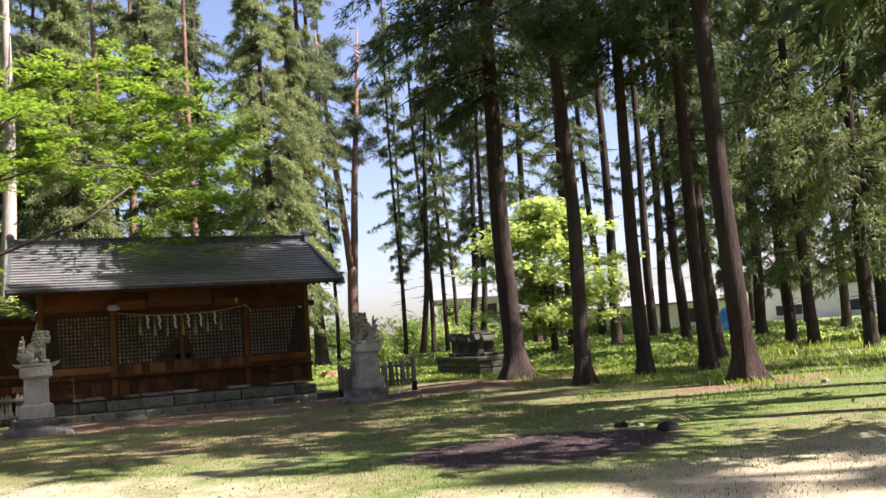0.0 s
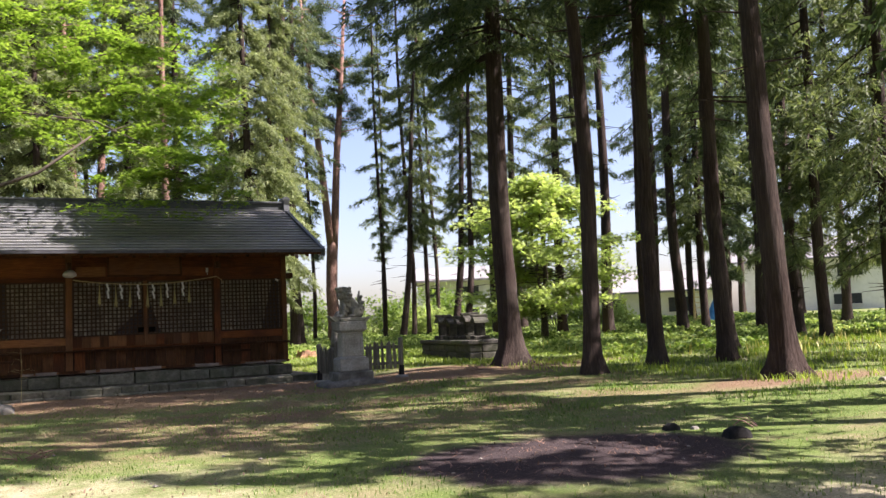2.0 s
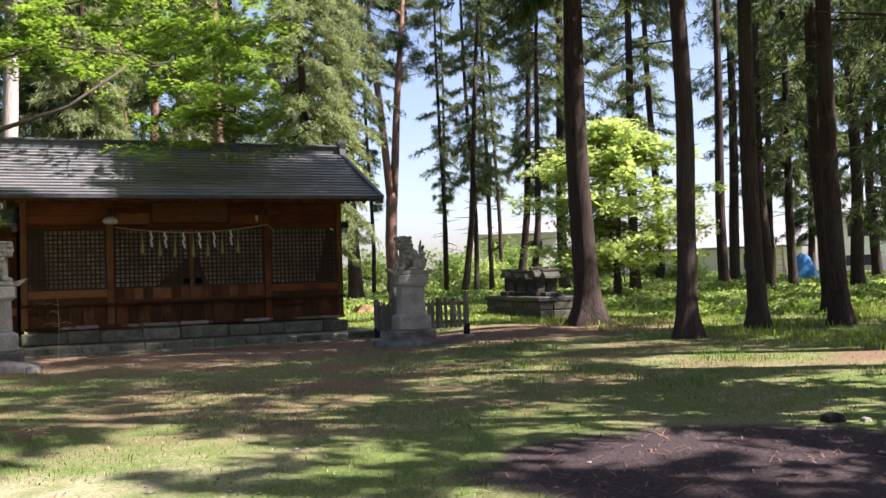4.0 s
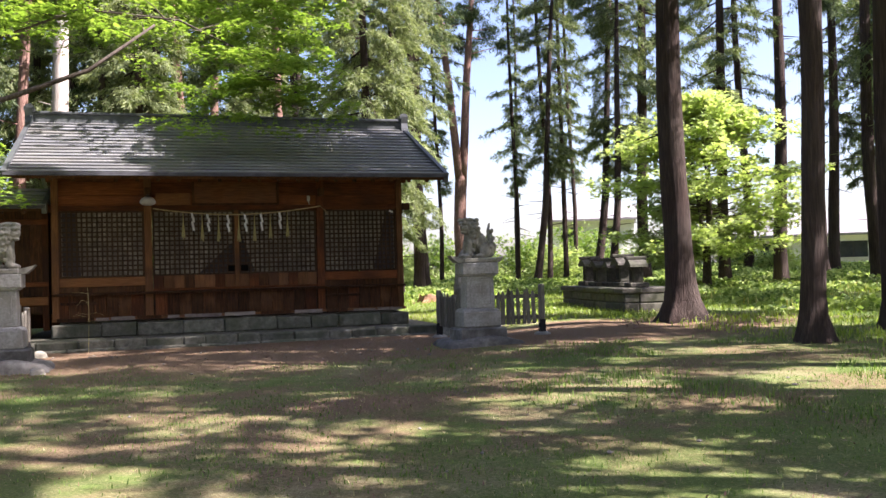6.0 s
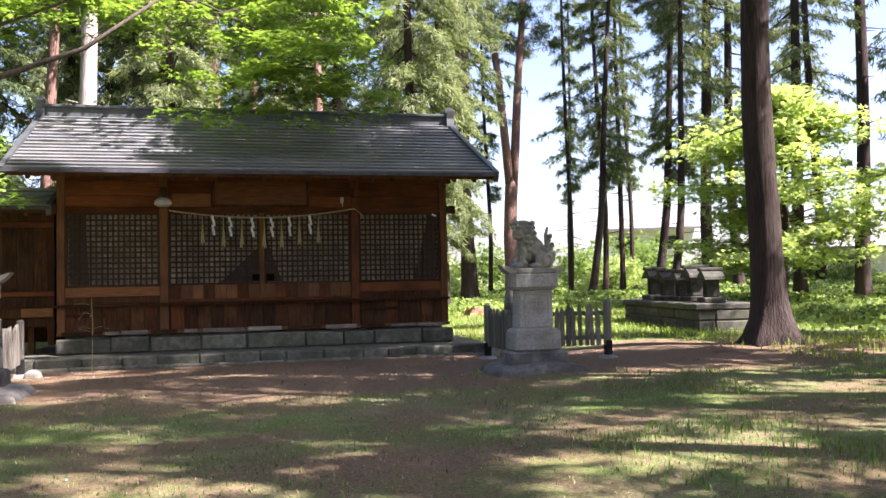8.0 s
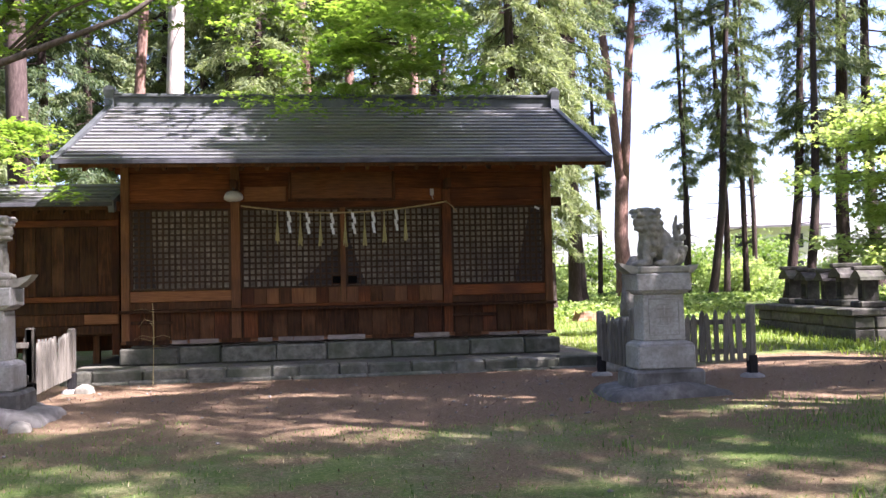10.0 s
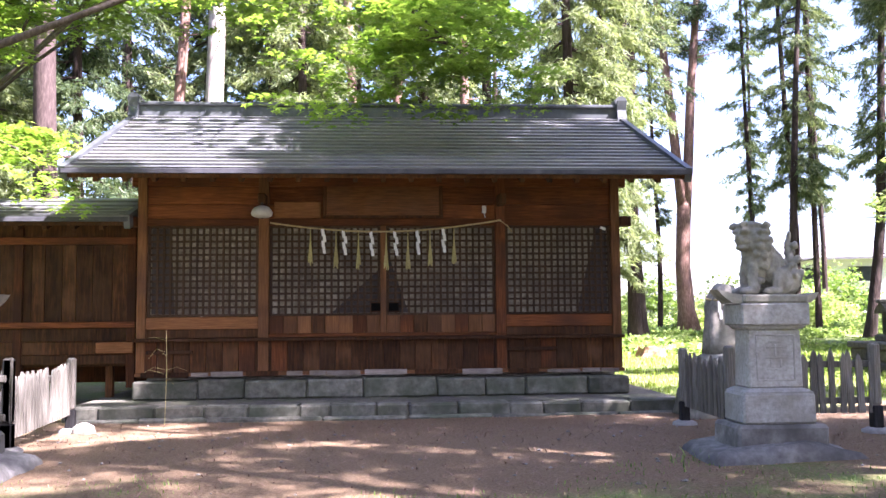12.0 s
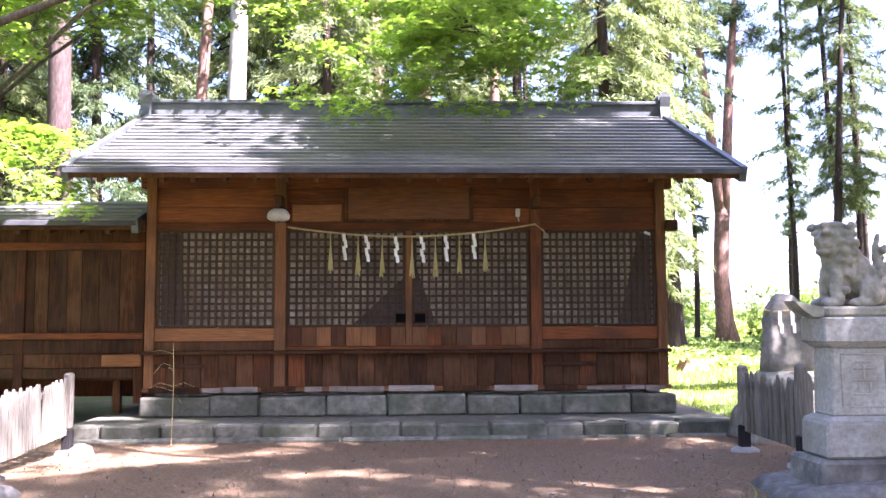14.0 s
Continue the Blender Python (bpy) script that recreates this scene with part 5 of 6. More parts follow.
def make_fork_pine():
    tree = thing("pine_tree", "red-barked pine that forks into two leaning stems", "tree", "grove trees", at=stand(13.9, 24.8))
    rng = np.random.default_rng(77)
    lower = Shape().tube([(0, 0, -0.3), (-0.1, 0, 1.0), (-0.2, 0, 3), (-0.12, 0, 4.6), (-0.07, 0, 5.6), (-0.05, 0, 6.3)], [0.46, 0.37, 0.34, 0.33, 0.33, 0.15], 12, 0.5, 0.5, 3)
    part("trunk", lower, BARK_PINE, tree, smooth=True)
    ends = []
    for line, r in (([(-0.12, 0, 5.2), (-0.32, 0, 7.6), (-0.6, 0.1, 11), (-1.0, 0.2, 15), (-1.5, 0.2, 21)], 0.24), ([(0.0, 0, 5.2), (0.18, 0, 7.6), (0.4, 0, 11), (0.75, -0.1, 15), (1.3, 0, 21.5)], 0.25)):
        part("stem", Shape().tube(line, [r, r * 0.95, r * 0.85, r * 0.65, 0.06], 10), BARK_PINE, tree, smooth=True)
        ends.append(line)
    P, D, wood = [], [], Shape()
    rnd = random.Random(9)
    for line in ends:
        for i in range(26):
            z = rnd.uniform(12.5, 21)
            o = on_axis(line, z)
            a = rnd.uniform(0, 6.28)
            ln = rnd.uniform(0.8, 2.4)
            e = o + np.array([math.cos(a) * ln, math.sin(a) * ln, 0.25 * ln])
            wood.tube([tuple(o), tuple(e)], [0.05, 0.012], 4, cap=False)
            for j in range(3):
                c = o + (e - o) * rnd.uniform(0.6, 1.05)
                pos = c + rng.normal(0, 0.28, (34, 3)) * np.array([1, 1, 0.5])
                P.append(pos)
                D.append(rng.normal(0, 1, (34, 3)))
    tagged(part("branchwork", wood, BARK_PINE, tree), kind="stuff")
    v, f = sprays(np.concatenate(P), np.concatenate(D), 0.28, 0.022, rng, 5, 0.0)
    part("crown", quick_mesh("crown", v, f, NEEDLE_DARK), None, tree)


make_fork_pine()


# ---- broadleaf trees ----
def star_leaves(points, size, rng, flat=0.75, fold=0.25):
    """Five-lobed leaves lying nearly level, as fans of narrow triangles."""
    n = len(points)
    nr = rng.normal(0, 1, (n, 3)) * (1 - flat)
    nr[:, 2] += flat * 1.6
    nr /= np.linalg.norm(nr, axis=1, keepdims=True)
    a = np.cross(nr, rng.normal(0, 1, (n, 3)))
    a /= np.linalg.norm(a, axis=1, keepdims=True) + 1e-9
    b = np.cross(nr, a)
    s = size * rng.uniform(0.65, 1.3, (n, 1))
    verts = [points]
    for t, r in ((-2.2, 0.55), (-1.65, 0.36), (-1.1, 0.9), (-0.6, 0.42), (0.0, 1.0), (0.6, 0.42), (1.1, 0.9), (1.65, 0.36), (2.2, 0.55)):
        verts.append(points + (a * math.cos(t) + b * math.sin(t)) * s * r - nr * s * r * r * fold)
    v = np.stack(verts, axis=1).reshape(-1, 3)
    base = np.arange(n)[:, None] * 10
    f = np.concatenate([base + np.array([[0, 1, 2]]), base + np.array([[0, 2, 3]])] + [base + np.array([[0, k, k + 1]]) for k in range(3, 9)])
    return v, f


def pads(centres, rng, per, rx, rz):
    """Leaf positions in level layers round the ends of twigs."""
    out = []
    for c in centres:
        m = int(per * rng.uniform(0.6, 1.4))
        r = np.sqrt(rng.uniform(0, 1, m)) * rx * rng.uniform(0.6, 1.25)
        t = rng.uniform(0, 2 * math.pi, m)
        z = rng.normal(0, rz, m) - 0.22 * (r / rx) ** 2 * rx
        out.append(np.stack([c[0] + r * np.cos(t), c[1] + r * np.sin(t) * 0.9, c[2] + z], axis=1))
    return np.concatenate(out)


def make_maple():
    """The maple beside the hall: low forked trunk, limbs that reach over the roof, level layers of leaves."""
    tree = thing("maple_tree", "spreading maple with bright green leaf layers reaching over the roof", "tree", at=pose(0, 0, 0))
    rng = np.random.default_rng(12)
    rnd = random.Random(12)
    base = Vector((-10.4, 3.4, ground_z(-10.4, 3.4)))
    part("trunk", Shape().tube([base + Vector((0, 0, -0.3)), base + Vector((0.05, 0, 0.8)), base + Vector((0.25, 0.05, 2.4)), base + Vector((0.5, 0.1, 4.4))], [0.30, 0.23, 0.18, 0.13], 12, 0.6, 0.4, 4), MAPLE_BARK, tree, smooth=True)
    fork = base + Vector((0.5, 0.1, 4.2))
    limbs = (
        [(-7.2, 3.0, 6.4), (-5.4, 2.6, 8.0), (-3.2, 2.2, 9.1), (-0.8, 2.0, 9.9), (1.4, 2.0, 10.2)],
        [(-7.4, 2.6, 5.9), (-5.6, 1.6, 7.0), (-3.4, 0.8, 7.7), (-1.2, 0.2, 7.4), (0.6, -0.4, 6.4), (1.6, -0.7, 5.4)],
        [(-7.4, 3.2, 6.8), (-6.4, 3.0, 8.8), (-4.8, 2.8, 10.4), (-3.0, 2.6, 11.2), (-0.8, 2.4, 11.5)],
        [(-8.2, 3.4, 6.6), (-7.9, 3.2, 8.6), (-7.0, 3.0, 10.2), (-6.0, 2.8, 11.2)],
        [(-7.2, 1.6, 4.6), (-5.9, -0.4, 4.3), (-4.7, -1.8, 3.2)],
        [(-9.4, 2.6, 5.8), (-10.2, 1.8, 7.0), (-10.8, 1.4, 8.2)],
        [(-7.6, 2.2, 6.2), (-6.6, 0.9, 7.6), (-5.4, 0.2, 8.6)],
        [(-7.2, 3.6, 6.6), (-5.2, 3.8, 8.2), (-2.8, 3.8, 9.1), (-0.2, 3.6, 9.2), (2.0, 3.2, 8.8)],
    )
    tips = []
    wood = Shape()
    for pts in limbs:
        line = [fork] + [Vector(q) for q in pts]
        n = len(line)
        part("limb", Shape().tube(line, [0.036 * (1 - 0.75 * i / (n - 1)) + 0.006 for i in range(n)], 8), MAPLE_BARK, tree, smooth=True)
        for i in range(1, n):
            for k in range(9):
                p = line[i - 1].lerp(line[i], rnd.random())
                a = rnd.uniform(0, 6.28)
                ln = rnd.uniform(0.5, 1.5) * (0.55 if len(pts) == 3 else 1.0)
                e = p + Vector((math.cos(a) * ln, math.sin(a) * ln * 0.8, rnd.uniform(-0.35, 0.35) * ln))
                if (len(pts) > 3 and e.z < (7.3 if e.x < -2.2 else 5.0)) or (-4.9 < e.x < 4.9 and e.z < 6.0 - abs(e.y - 2.4) * 0.46 and e.y > -1.9):
                    continue
                wood.tube([p, p.lerp(e, 0.5) + Vector((0, 0, 0.05)), e], [0.022, 0.014, 0.005], 4, cap=False)
                tips += [e, p.lerp(e, 0.6)]
    tagged(part("branchwork", wood, MAPLE_BARK, tree), kind="stuff")
    # level layers through the crown
    for k in range(640):
        x, z = rnd.uniform(-9.5, 3.0), rnd.uniform(6.3, 11.8)
        if ((x + 2.9) / 6.1) ** 2 + ((z - 8.6) / 3.2) ** 2 > 1 or noise.noise((x * 0.55, z * 0.9, 3)) < -0.12 or z < (7.5 if x < -2.2 else 6.3):
            continue
        tips.append(Vector((x, rnd.uniform(0.6, 4.2), z)))
    # drooping sprays over the roof front
    for x, y, z in ((1.15, -0.8, 4.62), (0.7, -0.9, 4.75), (1.6, -0.7, 4.85), (2.1, -0.6, 4.95), (-0.75, -0.8, 4.66), (-1.2, -0.9, 4.8), (-1.75, -1.0, 4.85), (-0.2, -0.9, 5.0), (0.2, -0.9, 5.0), (2.5, -0.6, 5.1), (-4.4, -2.0, 2.98), (-4.7, -2.3, 3.15), (-5.0, -2.6, 3.4), (-5.4, -2.9, 3.6)):
        tips.append(Vector((x, y, z)))
    for k in range(46):
        x = rnd.uniform(-2.3, 2.5)
        tips.append(Vector((x, rnd.uniform(-1.2, 0.5), rnd.uniform(5.1, 6.6) + 0.25 * max(0, -x - 1))))
    pos = pads([tuple(t) for t in tips], rng, 58, 0.55, 0.05)
    # the crown is thin and full of gaps on the side where the sun reaches the end of the roof
    drop = (pos[:, 2] - 4.4) / SUN_FROM.z
    fx, fy = pos[:, 0] - drop * SUN_FROM.x, pos[:, 1] - drop * SUN_FROM.y
    gap = np.array([noise.noise((a * 3.4, b * 3.4, 6)) for a, b in zip(fx, fy)])
    sunny = (fx > -5.2) & (fx < -2.1 + gap * 1.2) & (fy < 2.7) & (fy > -2.0) & (pos[:, 2] > 5.2)
    pos = pos[~(sunny & (gap > -0.16))]
    v, f = star_leaves(pos, 0.10, rng)
    part("crown", quick_mesh("crown", v, f, MAPLE_LEAF), None, tree)


make_maple()


def make_overhanging_maple():
    """A smaller maple beside the approach: one long level limb that hangs over the yard."""
    tree = thing("maple_tree", "maple beside the approach with one long limb over the yard", "tree", at=pose(0, 0, 0))
    rng = np.random.default_rng(18)
    rnd = random.Random(18)
    base = Vector((-8.6, -6.2, ground_z(-8.6, -6.2)))
    fork = base + Vector((0.35, 0.15, 2.6))
    part("trunk", Shape().tube([base - Vector((0, 0, 0.3)), base + Vector((0.05, 0, 0.7)), base + Vector((0.2, 0.1, 1.7)), fork], [0.24, 0.18, 0.15, 0.12], 12, 0.6, 0.4, 6), MAPLE_BARK, tree, smooth=True)
    wood = Shape()
    tips = []
    for pts in ([(-6.8, -5.5, 3.35), (-5.4, -5.15, 3.9), (-4.15, -5.0, 4.45), (-2.8, -5.0, 5.0), (-1.7, -4.8, 5.9)], [(-7.6, -5.4, 4.4), (-6.6, -4.6, 6.0), (-5.4, -4.2, 7.2), (-4.2, -4.0, 7.9)],
                [(-8.6, -6.4, 4.6), (-8.3, -6.2, 6.4), (-7.6, -5.8, 7.8)], [(-7.0, -4.8, 4.6), (-5.6, -3.8, 5.8), (-4.4, -3.4, 6.6)]):
        line = [fork] + [Vector(q) for q in pts]
        n = len(line)
        part("limb", Shape().tube(line, [0.075 * (1 - 0.8 * i / (n - 1)) + 0.008 for i in range(n)], 8), MAPLE_BARK, tree, smooth=True)
        for i in range(1, n):
            for k in range(9):
                p = line[i - 1].lerp(line[i], rnd.random())
                a, ln = rnd.uniform(0, 6.28), rnd.uniform(0.5, 1.2)
                e = p + Vector((math.cos(a) * ln, math.sin(a) * ln, rnd.uniform(0.1, 0.5) * ln))
                if e.z < 5.5 + 0.25 * max(0, e.x + 4):
                    continue
                wood.tube([p, p.lerp(e, 0.5) + Vector((0, 0, 0.05)), e], [0.02, 0.012, 0.005], 4, cap=False)
                tips += [e, p.lerp(e, 0.6)]
    tagged(part("branchwork", wood, MAPLE_BARK, tree), kind="stuff")
    pos = pads([tuple(t) for t in tips], rng, 44, 0.5, 0.05)
    v, f = star_leaves(pos, 0.085, rng)
    part("crown", quick_mesh("crown", v, f, MAPLE_LEAF), None, tree)


make_overhanging_maple()


def make_young_tree(x, y, h, spread, low, seed, leaf, label, count, name="young_tree", leaf_size=0.10):
    tree = thing(name, label, "tree", at=stand(x, y))
    rng = np.random.default_rng(seed)
    rnd = random.Random(seed)
    stems = Shape()
    tips = []
    for k in range(4):
        a = rnd.uniform(0, 6.28)
        lx, ly = math.cos(a) * spread * 0.25, math.sin(a) * spread * 0.25
        line = [Vector((lx * t * 0.4, ly * t * 0.4, -0.1 + h * 0.85 * t)) + Vector((rnd.uniform(-0.1, 0.1), rnd.uniform(-0.1, 0.1), 0)) for t in (0, 0.2, 0.4, 0.6, 0.8, 1.0)]
        stems.tube(line, [0.10, 0.085, 0.07, 0.055, 0.035, 0.012], 7)
        for j in range(30):
            u = rnd.uniform(low / h, 1.0)
            p = line[min(4, int(u * 5))].lerp(line[min(5, int(u * 5) + 1)], u * 5 % 1)
            b = rnd.uniform(0, 6.28)
            ln = spread * math.sqrt(max(0.05, 1 - (2 * u - 0.95) ** 2)) * rnd.uniform(0.45, 1.0)
            e = p + Vector((math.cos(b) * ln, math.sin(b) * ln, rnd.uniform(-0.1, 0.45)))
            stems.tube([p, p.lerp(e, 0.5) + Vector((0, 0, 0.08)), e], [0.03, 0.02, 0.006], 4, cap=False)
            tips += [e, p.lerp(e, 0.75), p.lerp(e, 0.5)]
    tagged(part("branchwork", stems, MAPLE_BARK, tree), kind="stuff")
    pos = pads([tuple(t) for t in tips], rng, count, 0.68, 0.12)
    v, f = star_leaves(pos, leaf_size, rng, 0.6)
    part("crown", quick_mesh("crown", v, f, leaf), None, tree)
    return tree


make_young_tree(17.3, 7.0, 8.2, 4.2, 1.5, 41, LIME_LEAF, "bright lime-green young maple in full sun", 60, "maple_tree", 0.15)


# ---- undergrowth behind the hall ----
def make_shrub(name, label, w, h, n, seed, leaf, size=0.11):
    rng = np.random.default_rng(seed)
    rnd = random.Random(seed)
    s = thing(name, label, "shrub", "background shrubs")
    stems = Shape()
    tips = []
    for k in range(18):
        a, r = rnd.uniform(0, 6.28), w * 0.5 * math.sqrt(rnd.random())
        e = Vector((math.cos(a) * r, math.sin(a) * r, h * (1 - 0.55 * (r / (w * 0.5)) ** 2) * rnd.uniform(0.55, 1.0)))
        stems.tube([Vector((e.x * 0.15, e.y * 0.15, -0.1)), e * 0.55 + Vector((0, 0, 0.1)), e], [0.03, 0.02, 0.006], 4, cap=False)
        tips += [e, e * 0.75, Vector((e.x, e.y, e.z * 0.5))]
    tagged(part("branchwork", stems, MAPLE_BARK, s), kind="stuff")
    pos = pads([tuple(t) for t in tips], rng, n, w * 0.2, h * 0.10)
    pos[:, 2] = np.maximum(pos[:, 2], 0.02)
    v, f = star_leaves(pos, size, rng, 0.45)
    part("leaves", quick_mesh("leaves", v, f, leaf), None, s)
    return s


sh_a = make_shrub("shrub", "broad bright green shrub at the edge of the grove", 5.0, 3.0, 48, 51, SHRUB_LEAF, 0.17)
sh_a.matrix_basis = stand(20.0, 33.0)
sh_b = make_shrub("shrub", "low yellowish green shrub", 3.6, 1.9, 45, 52, LIME_LEAF, 0.15)
sh_b.matrix_basis = stand(13.0, 34.0)
for i, (x, y, s, k) in enumerate(((26, 37, 1.2, 0), (15.5, 38, 1.1, 0), (9.5, 36, 1.0, 1), (23, 31, 1.0, 1), (28.5, 31, 0.9, 1), (17, 30.5, 0.9, 1), 
                                 (6, 33, 1.1, 0), (-2, 34, 1.2, 0), (-9, 33, 1.2, 0), (48, 8, 1.1, 0), (2, 30, 0.9, 1), (11.5, 30, 0.8, 1), (20.2, 26.5, 0.95, 1), (25.6, 26.0, 0.9, 1), (29.2, 24.6, 1.0, 0), (31.8, 21.8, 0.75, 1))):
    copy_thing(sh_b if k else sh_a, stand(x, y, i * 67) @ Matrix.Diagonal((s, s, s, 1)))


def ground_cover(name, label, count, area, height, width, material, seed, keep, lean=0.5, category="grass"):
    """Blades or low leaves scattered over part of the ground, as one sheet of stuff."""
    rng = np.random.default_rng(seed)
    x0, x1, y0, y1 = area
    pts = []
    while len(pts) < count:
        x, y = rng.uniform(x0, x1), rng.uniform(y0, y1)
        if rng.random() < keep(x, y):
            pts.append((x, y, ground_z(x, y) - 0.01))
    p = np.array(pts)
    n = len(p)
    h = height * rng.uniform(0.4, 1.5, (n, 1))
    w = width * rng.uniform(0.6, 1.4, (n, 1))
    a = rng.uniform(0, 2 * math.pi, n)
    s = np.stack([np.cos(a), np.sin(a), np.zeros(n)], axis=1)
    d = np.stack([-np.sin(a), np.cos(a), np.zeros(n)], axis=1) * rng.normal(0, lean, (n, 1))
    up = np.array([0, 0, 1.0])
    v = np.stack([p - s * w, p + s * w, p + (d * 0.45 + up * 0.6) * h + s * w * 0.8, p + (d * 0.45 + up * 0.6) * h - s * w * 0.8, p + (d + up * 0.95) * h], axis=1).reshape(-1, 3)
    b = np.arange(n)[:, None] * 5
    f = np.concatenate([b + np.array([[0, 1, 2]]), b + np.array([[0, 2, 3]]), b + np.array([[3, 2, 4]])])
    tagged(new(name, quick_mesh(name, v, f, material)), label, category, kind="stuff")


def bare(x, y):
    """1 on bare soil, 0 in the grass."""
    q = min(math.hypot(x / 5.8, (y + 3.6) / 4.9), math.hypot((x - 6.5) / 5.0, (y + 5.2) / 2.8), math.hypot((x - 1.5) / 1.9, (y + 19) / 1.55) * 1.02, math.hypot((x - 8.6) / 2.2, (y + 14.8) / 1.1) * 1.1)
    q = min(q, math.hypot((x + 5.0) / 4.2, (y + 19.2) / 3.7) + 0.12)
    q += 0.35 * noise.noise((x * 0.8, y * 0.8, 2))
    return 1 - smooth_step(0.85, 1.12, q)


def grass_keep(x, y):
    patch = smooth_step(-0.25, 0.35, noise.noise((x * 0.55, y * 0.55, 7)) + 0.35 * noise.noise((x * 1.9, y * 1.9, 3)))
    return (1 - bare(x, y)) * (0.15 + 0.85 * patch)


ground_cover("grass", "short patchy green grass across the yard", 75000, (-9, 14, -28, -6), 0.036, 0.004, GRASS, 61, grass_keep)
ground_cover("dry_grass", "dry straw-coloured grass blades among the green", 16000, (-9, 14, -28, -7), 0.032, 0.004, GRASS_DRY, 62, lambda x, y: (1 - bare(x, y)) * 0.6)
ground_cover("tall_grass", "taller grass tufts along the shade", 9000, (2, 16, -18, -6), 0.075, 0.005, GRASS, 63, lambda x, y: (1 - bare(x, y)) * smooth_step(0.05, 0.4, noise.noise((x * 0.7, y * 0.7, 11))))
def low_leaves(name, label, count, area, top, size, material, seed, keep):
    """Low broad leaves in clumps over part of the ground, as one sheet of stuff."""
    rng = np.random.default_rng(seed)
    x0, x1, y0, y1 = area
    pts = []
    while len(pts) < count:
        x, y = rng.uniform(x0, x1), rng.uniform(y0, y1)
        k = keep(x, y)
        if rng.random() < k:
            pts.append((x, y, ground_z(x, y) + top * k * rng.uniform(0.05, 1.0) ** 1.3))
    p = np.array(pts)
    v, f = sprays(p, rng.normal(0, 1, p.shape) * np.array([1, 1, 0.25]), size, size * 0.30, rng, 1, 0.05)
    tagged(new(name, quick_mesh(name, v, f, material)), label, "plants", kind="stuff")


def brush(x, y):
    if (x < 8.5 and y < 9.5) or (9 < x < 12.2 and -3 < y < 4.4):
        return 0
    return (1 - bare(x, y)) * (0.15 if y < 2 and x < 11 else 1.0) * smooth_step(-0.35, 0.35, noise.noise((x * 0.3, y * 0.3, 5)) + 0.5 * noise.noise((x * 1.1, y * 1.1, 8)))


low_leaves("undergrowth", "lush low green plants behind the hall and under the trees", 62000, (4.5, 40, -6, 36), 0.27, 0.20, SHRUB_LEAF, 64, brush)
# paler copy of the undergrowth above, its sunlit look put into the colour
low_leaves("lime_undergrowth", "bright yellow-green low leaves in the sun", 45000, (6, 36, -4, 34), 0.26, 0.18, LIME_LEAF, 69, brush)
# both grass sheets here use the blade colour brightened to look sunlit
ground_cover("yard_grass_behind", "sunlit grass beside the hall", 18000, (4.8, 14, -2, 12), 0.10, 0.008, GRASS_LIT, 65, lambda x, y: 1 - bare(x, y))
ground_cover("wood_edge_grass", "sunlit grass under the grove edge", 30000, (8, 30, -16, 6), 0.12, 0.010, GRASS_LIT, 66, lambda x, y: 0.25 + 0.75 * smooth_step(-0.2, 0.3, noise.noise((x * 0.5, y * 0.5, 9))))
ground_cover("yellow_flowers", "scattered small yellow and white flowers", 900, (13, 30, -12, 4), 0.22, 0.018, FLOWER, 67, lambda x, y: 1, 0.3, "flowers")
ground_cover("needle_litter", "fallen brown needles and bark crumbs on the soil", 14000, (-6, 13, -20, 0), 0.03, 0.006, LITTER, 68, lambda x, y: 0.15 + 0.85 * bare(x, y), 3.0, "needle litter")


# ---- small things on the ground ----
def scatter_pebbles():
    rng = random.Random(71)
    s = Shape()
    for i in range(420):
        x, y = rng.uniform(-5, 6.5), rng.uniform(-20, -1.7)
        if rng.random() > 0.25 + bare(x, y):
            continue
        r = rng.uniform(0.008, 0.028)
        z = ground_z(x, y) + r * 0.3
        vs = [(x + r * rng.uniform(0.7, 1.4) * a, y + r * rng.uniform(0.7, 1.4) * b, z + r * 0.6 * c) for a, b, c in ((1, 0, 0), (0, 1, 0), (-1, 0, 0), (0, -1, 0), (0, 0, 1), (0, 0, -1))]
        s.add(vs, [(0, 1, 4), (1, 2, 4), (2, 3, 4), (3, 0, 4), (1, 0, 5), (2, 1, 5), (3, 2, 5), (0, 3, 5)])
    tagged(part("pebbles", s, PEBBLE), "small pale pebbles and wood chips on the soil", "pebbles", kind="stuff")


scatter_pebbles()
for x, y, r, name, label, m in ((3.25, -18.2, 0.075, "charred_stone", "round blackened stone beside the burnt bed", SOOT), (3.25, -19.2, 0.11, "charred_stump", "low charred stump in the burnt bed", SOOT),
                                (3.45, -18.35, 0.035, "pale_stone", "small pale stone in the grass", PEBBLE), (8.9, -16.4, 0.06, "pale_stone", "small pale stone in the grass", PEBBLE),
                                (-3.95, -2.8, 0.12, "round_stone", "rounded grey stone on the soil", STONE_OLD), (-3.4, -7.3, 0.10, "round_stone", "rounded grey stone on the soil", STONE_OLD)):
    ob = thing(name, label, "stone", at=pose(x, y, ground_z(x, y) - r * 0.25, 0, 0, x * 50))
    me = rough_stone(name, r * 2.2, r * 1.8, r * 1.25, x, 0.75, r * 0.3, 3)
    me.materials.clear()
    me.materials.append(m)
    part("stone", me, None, ob)


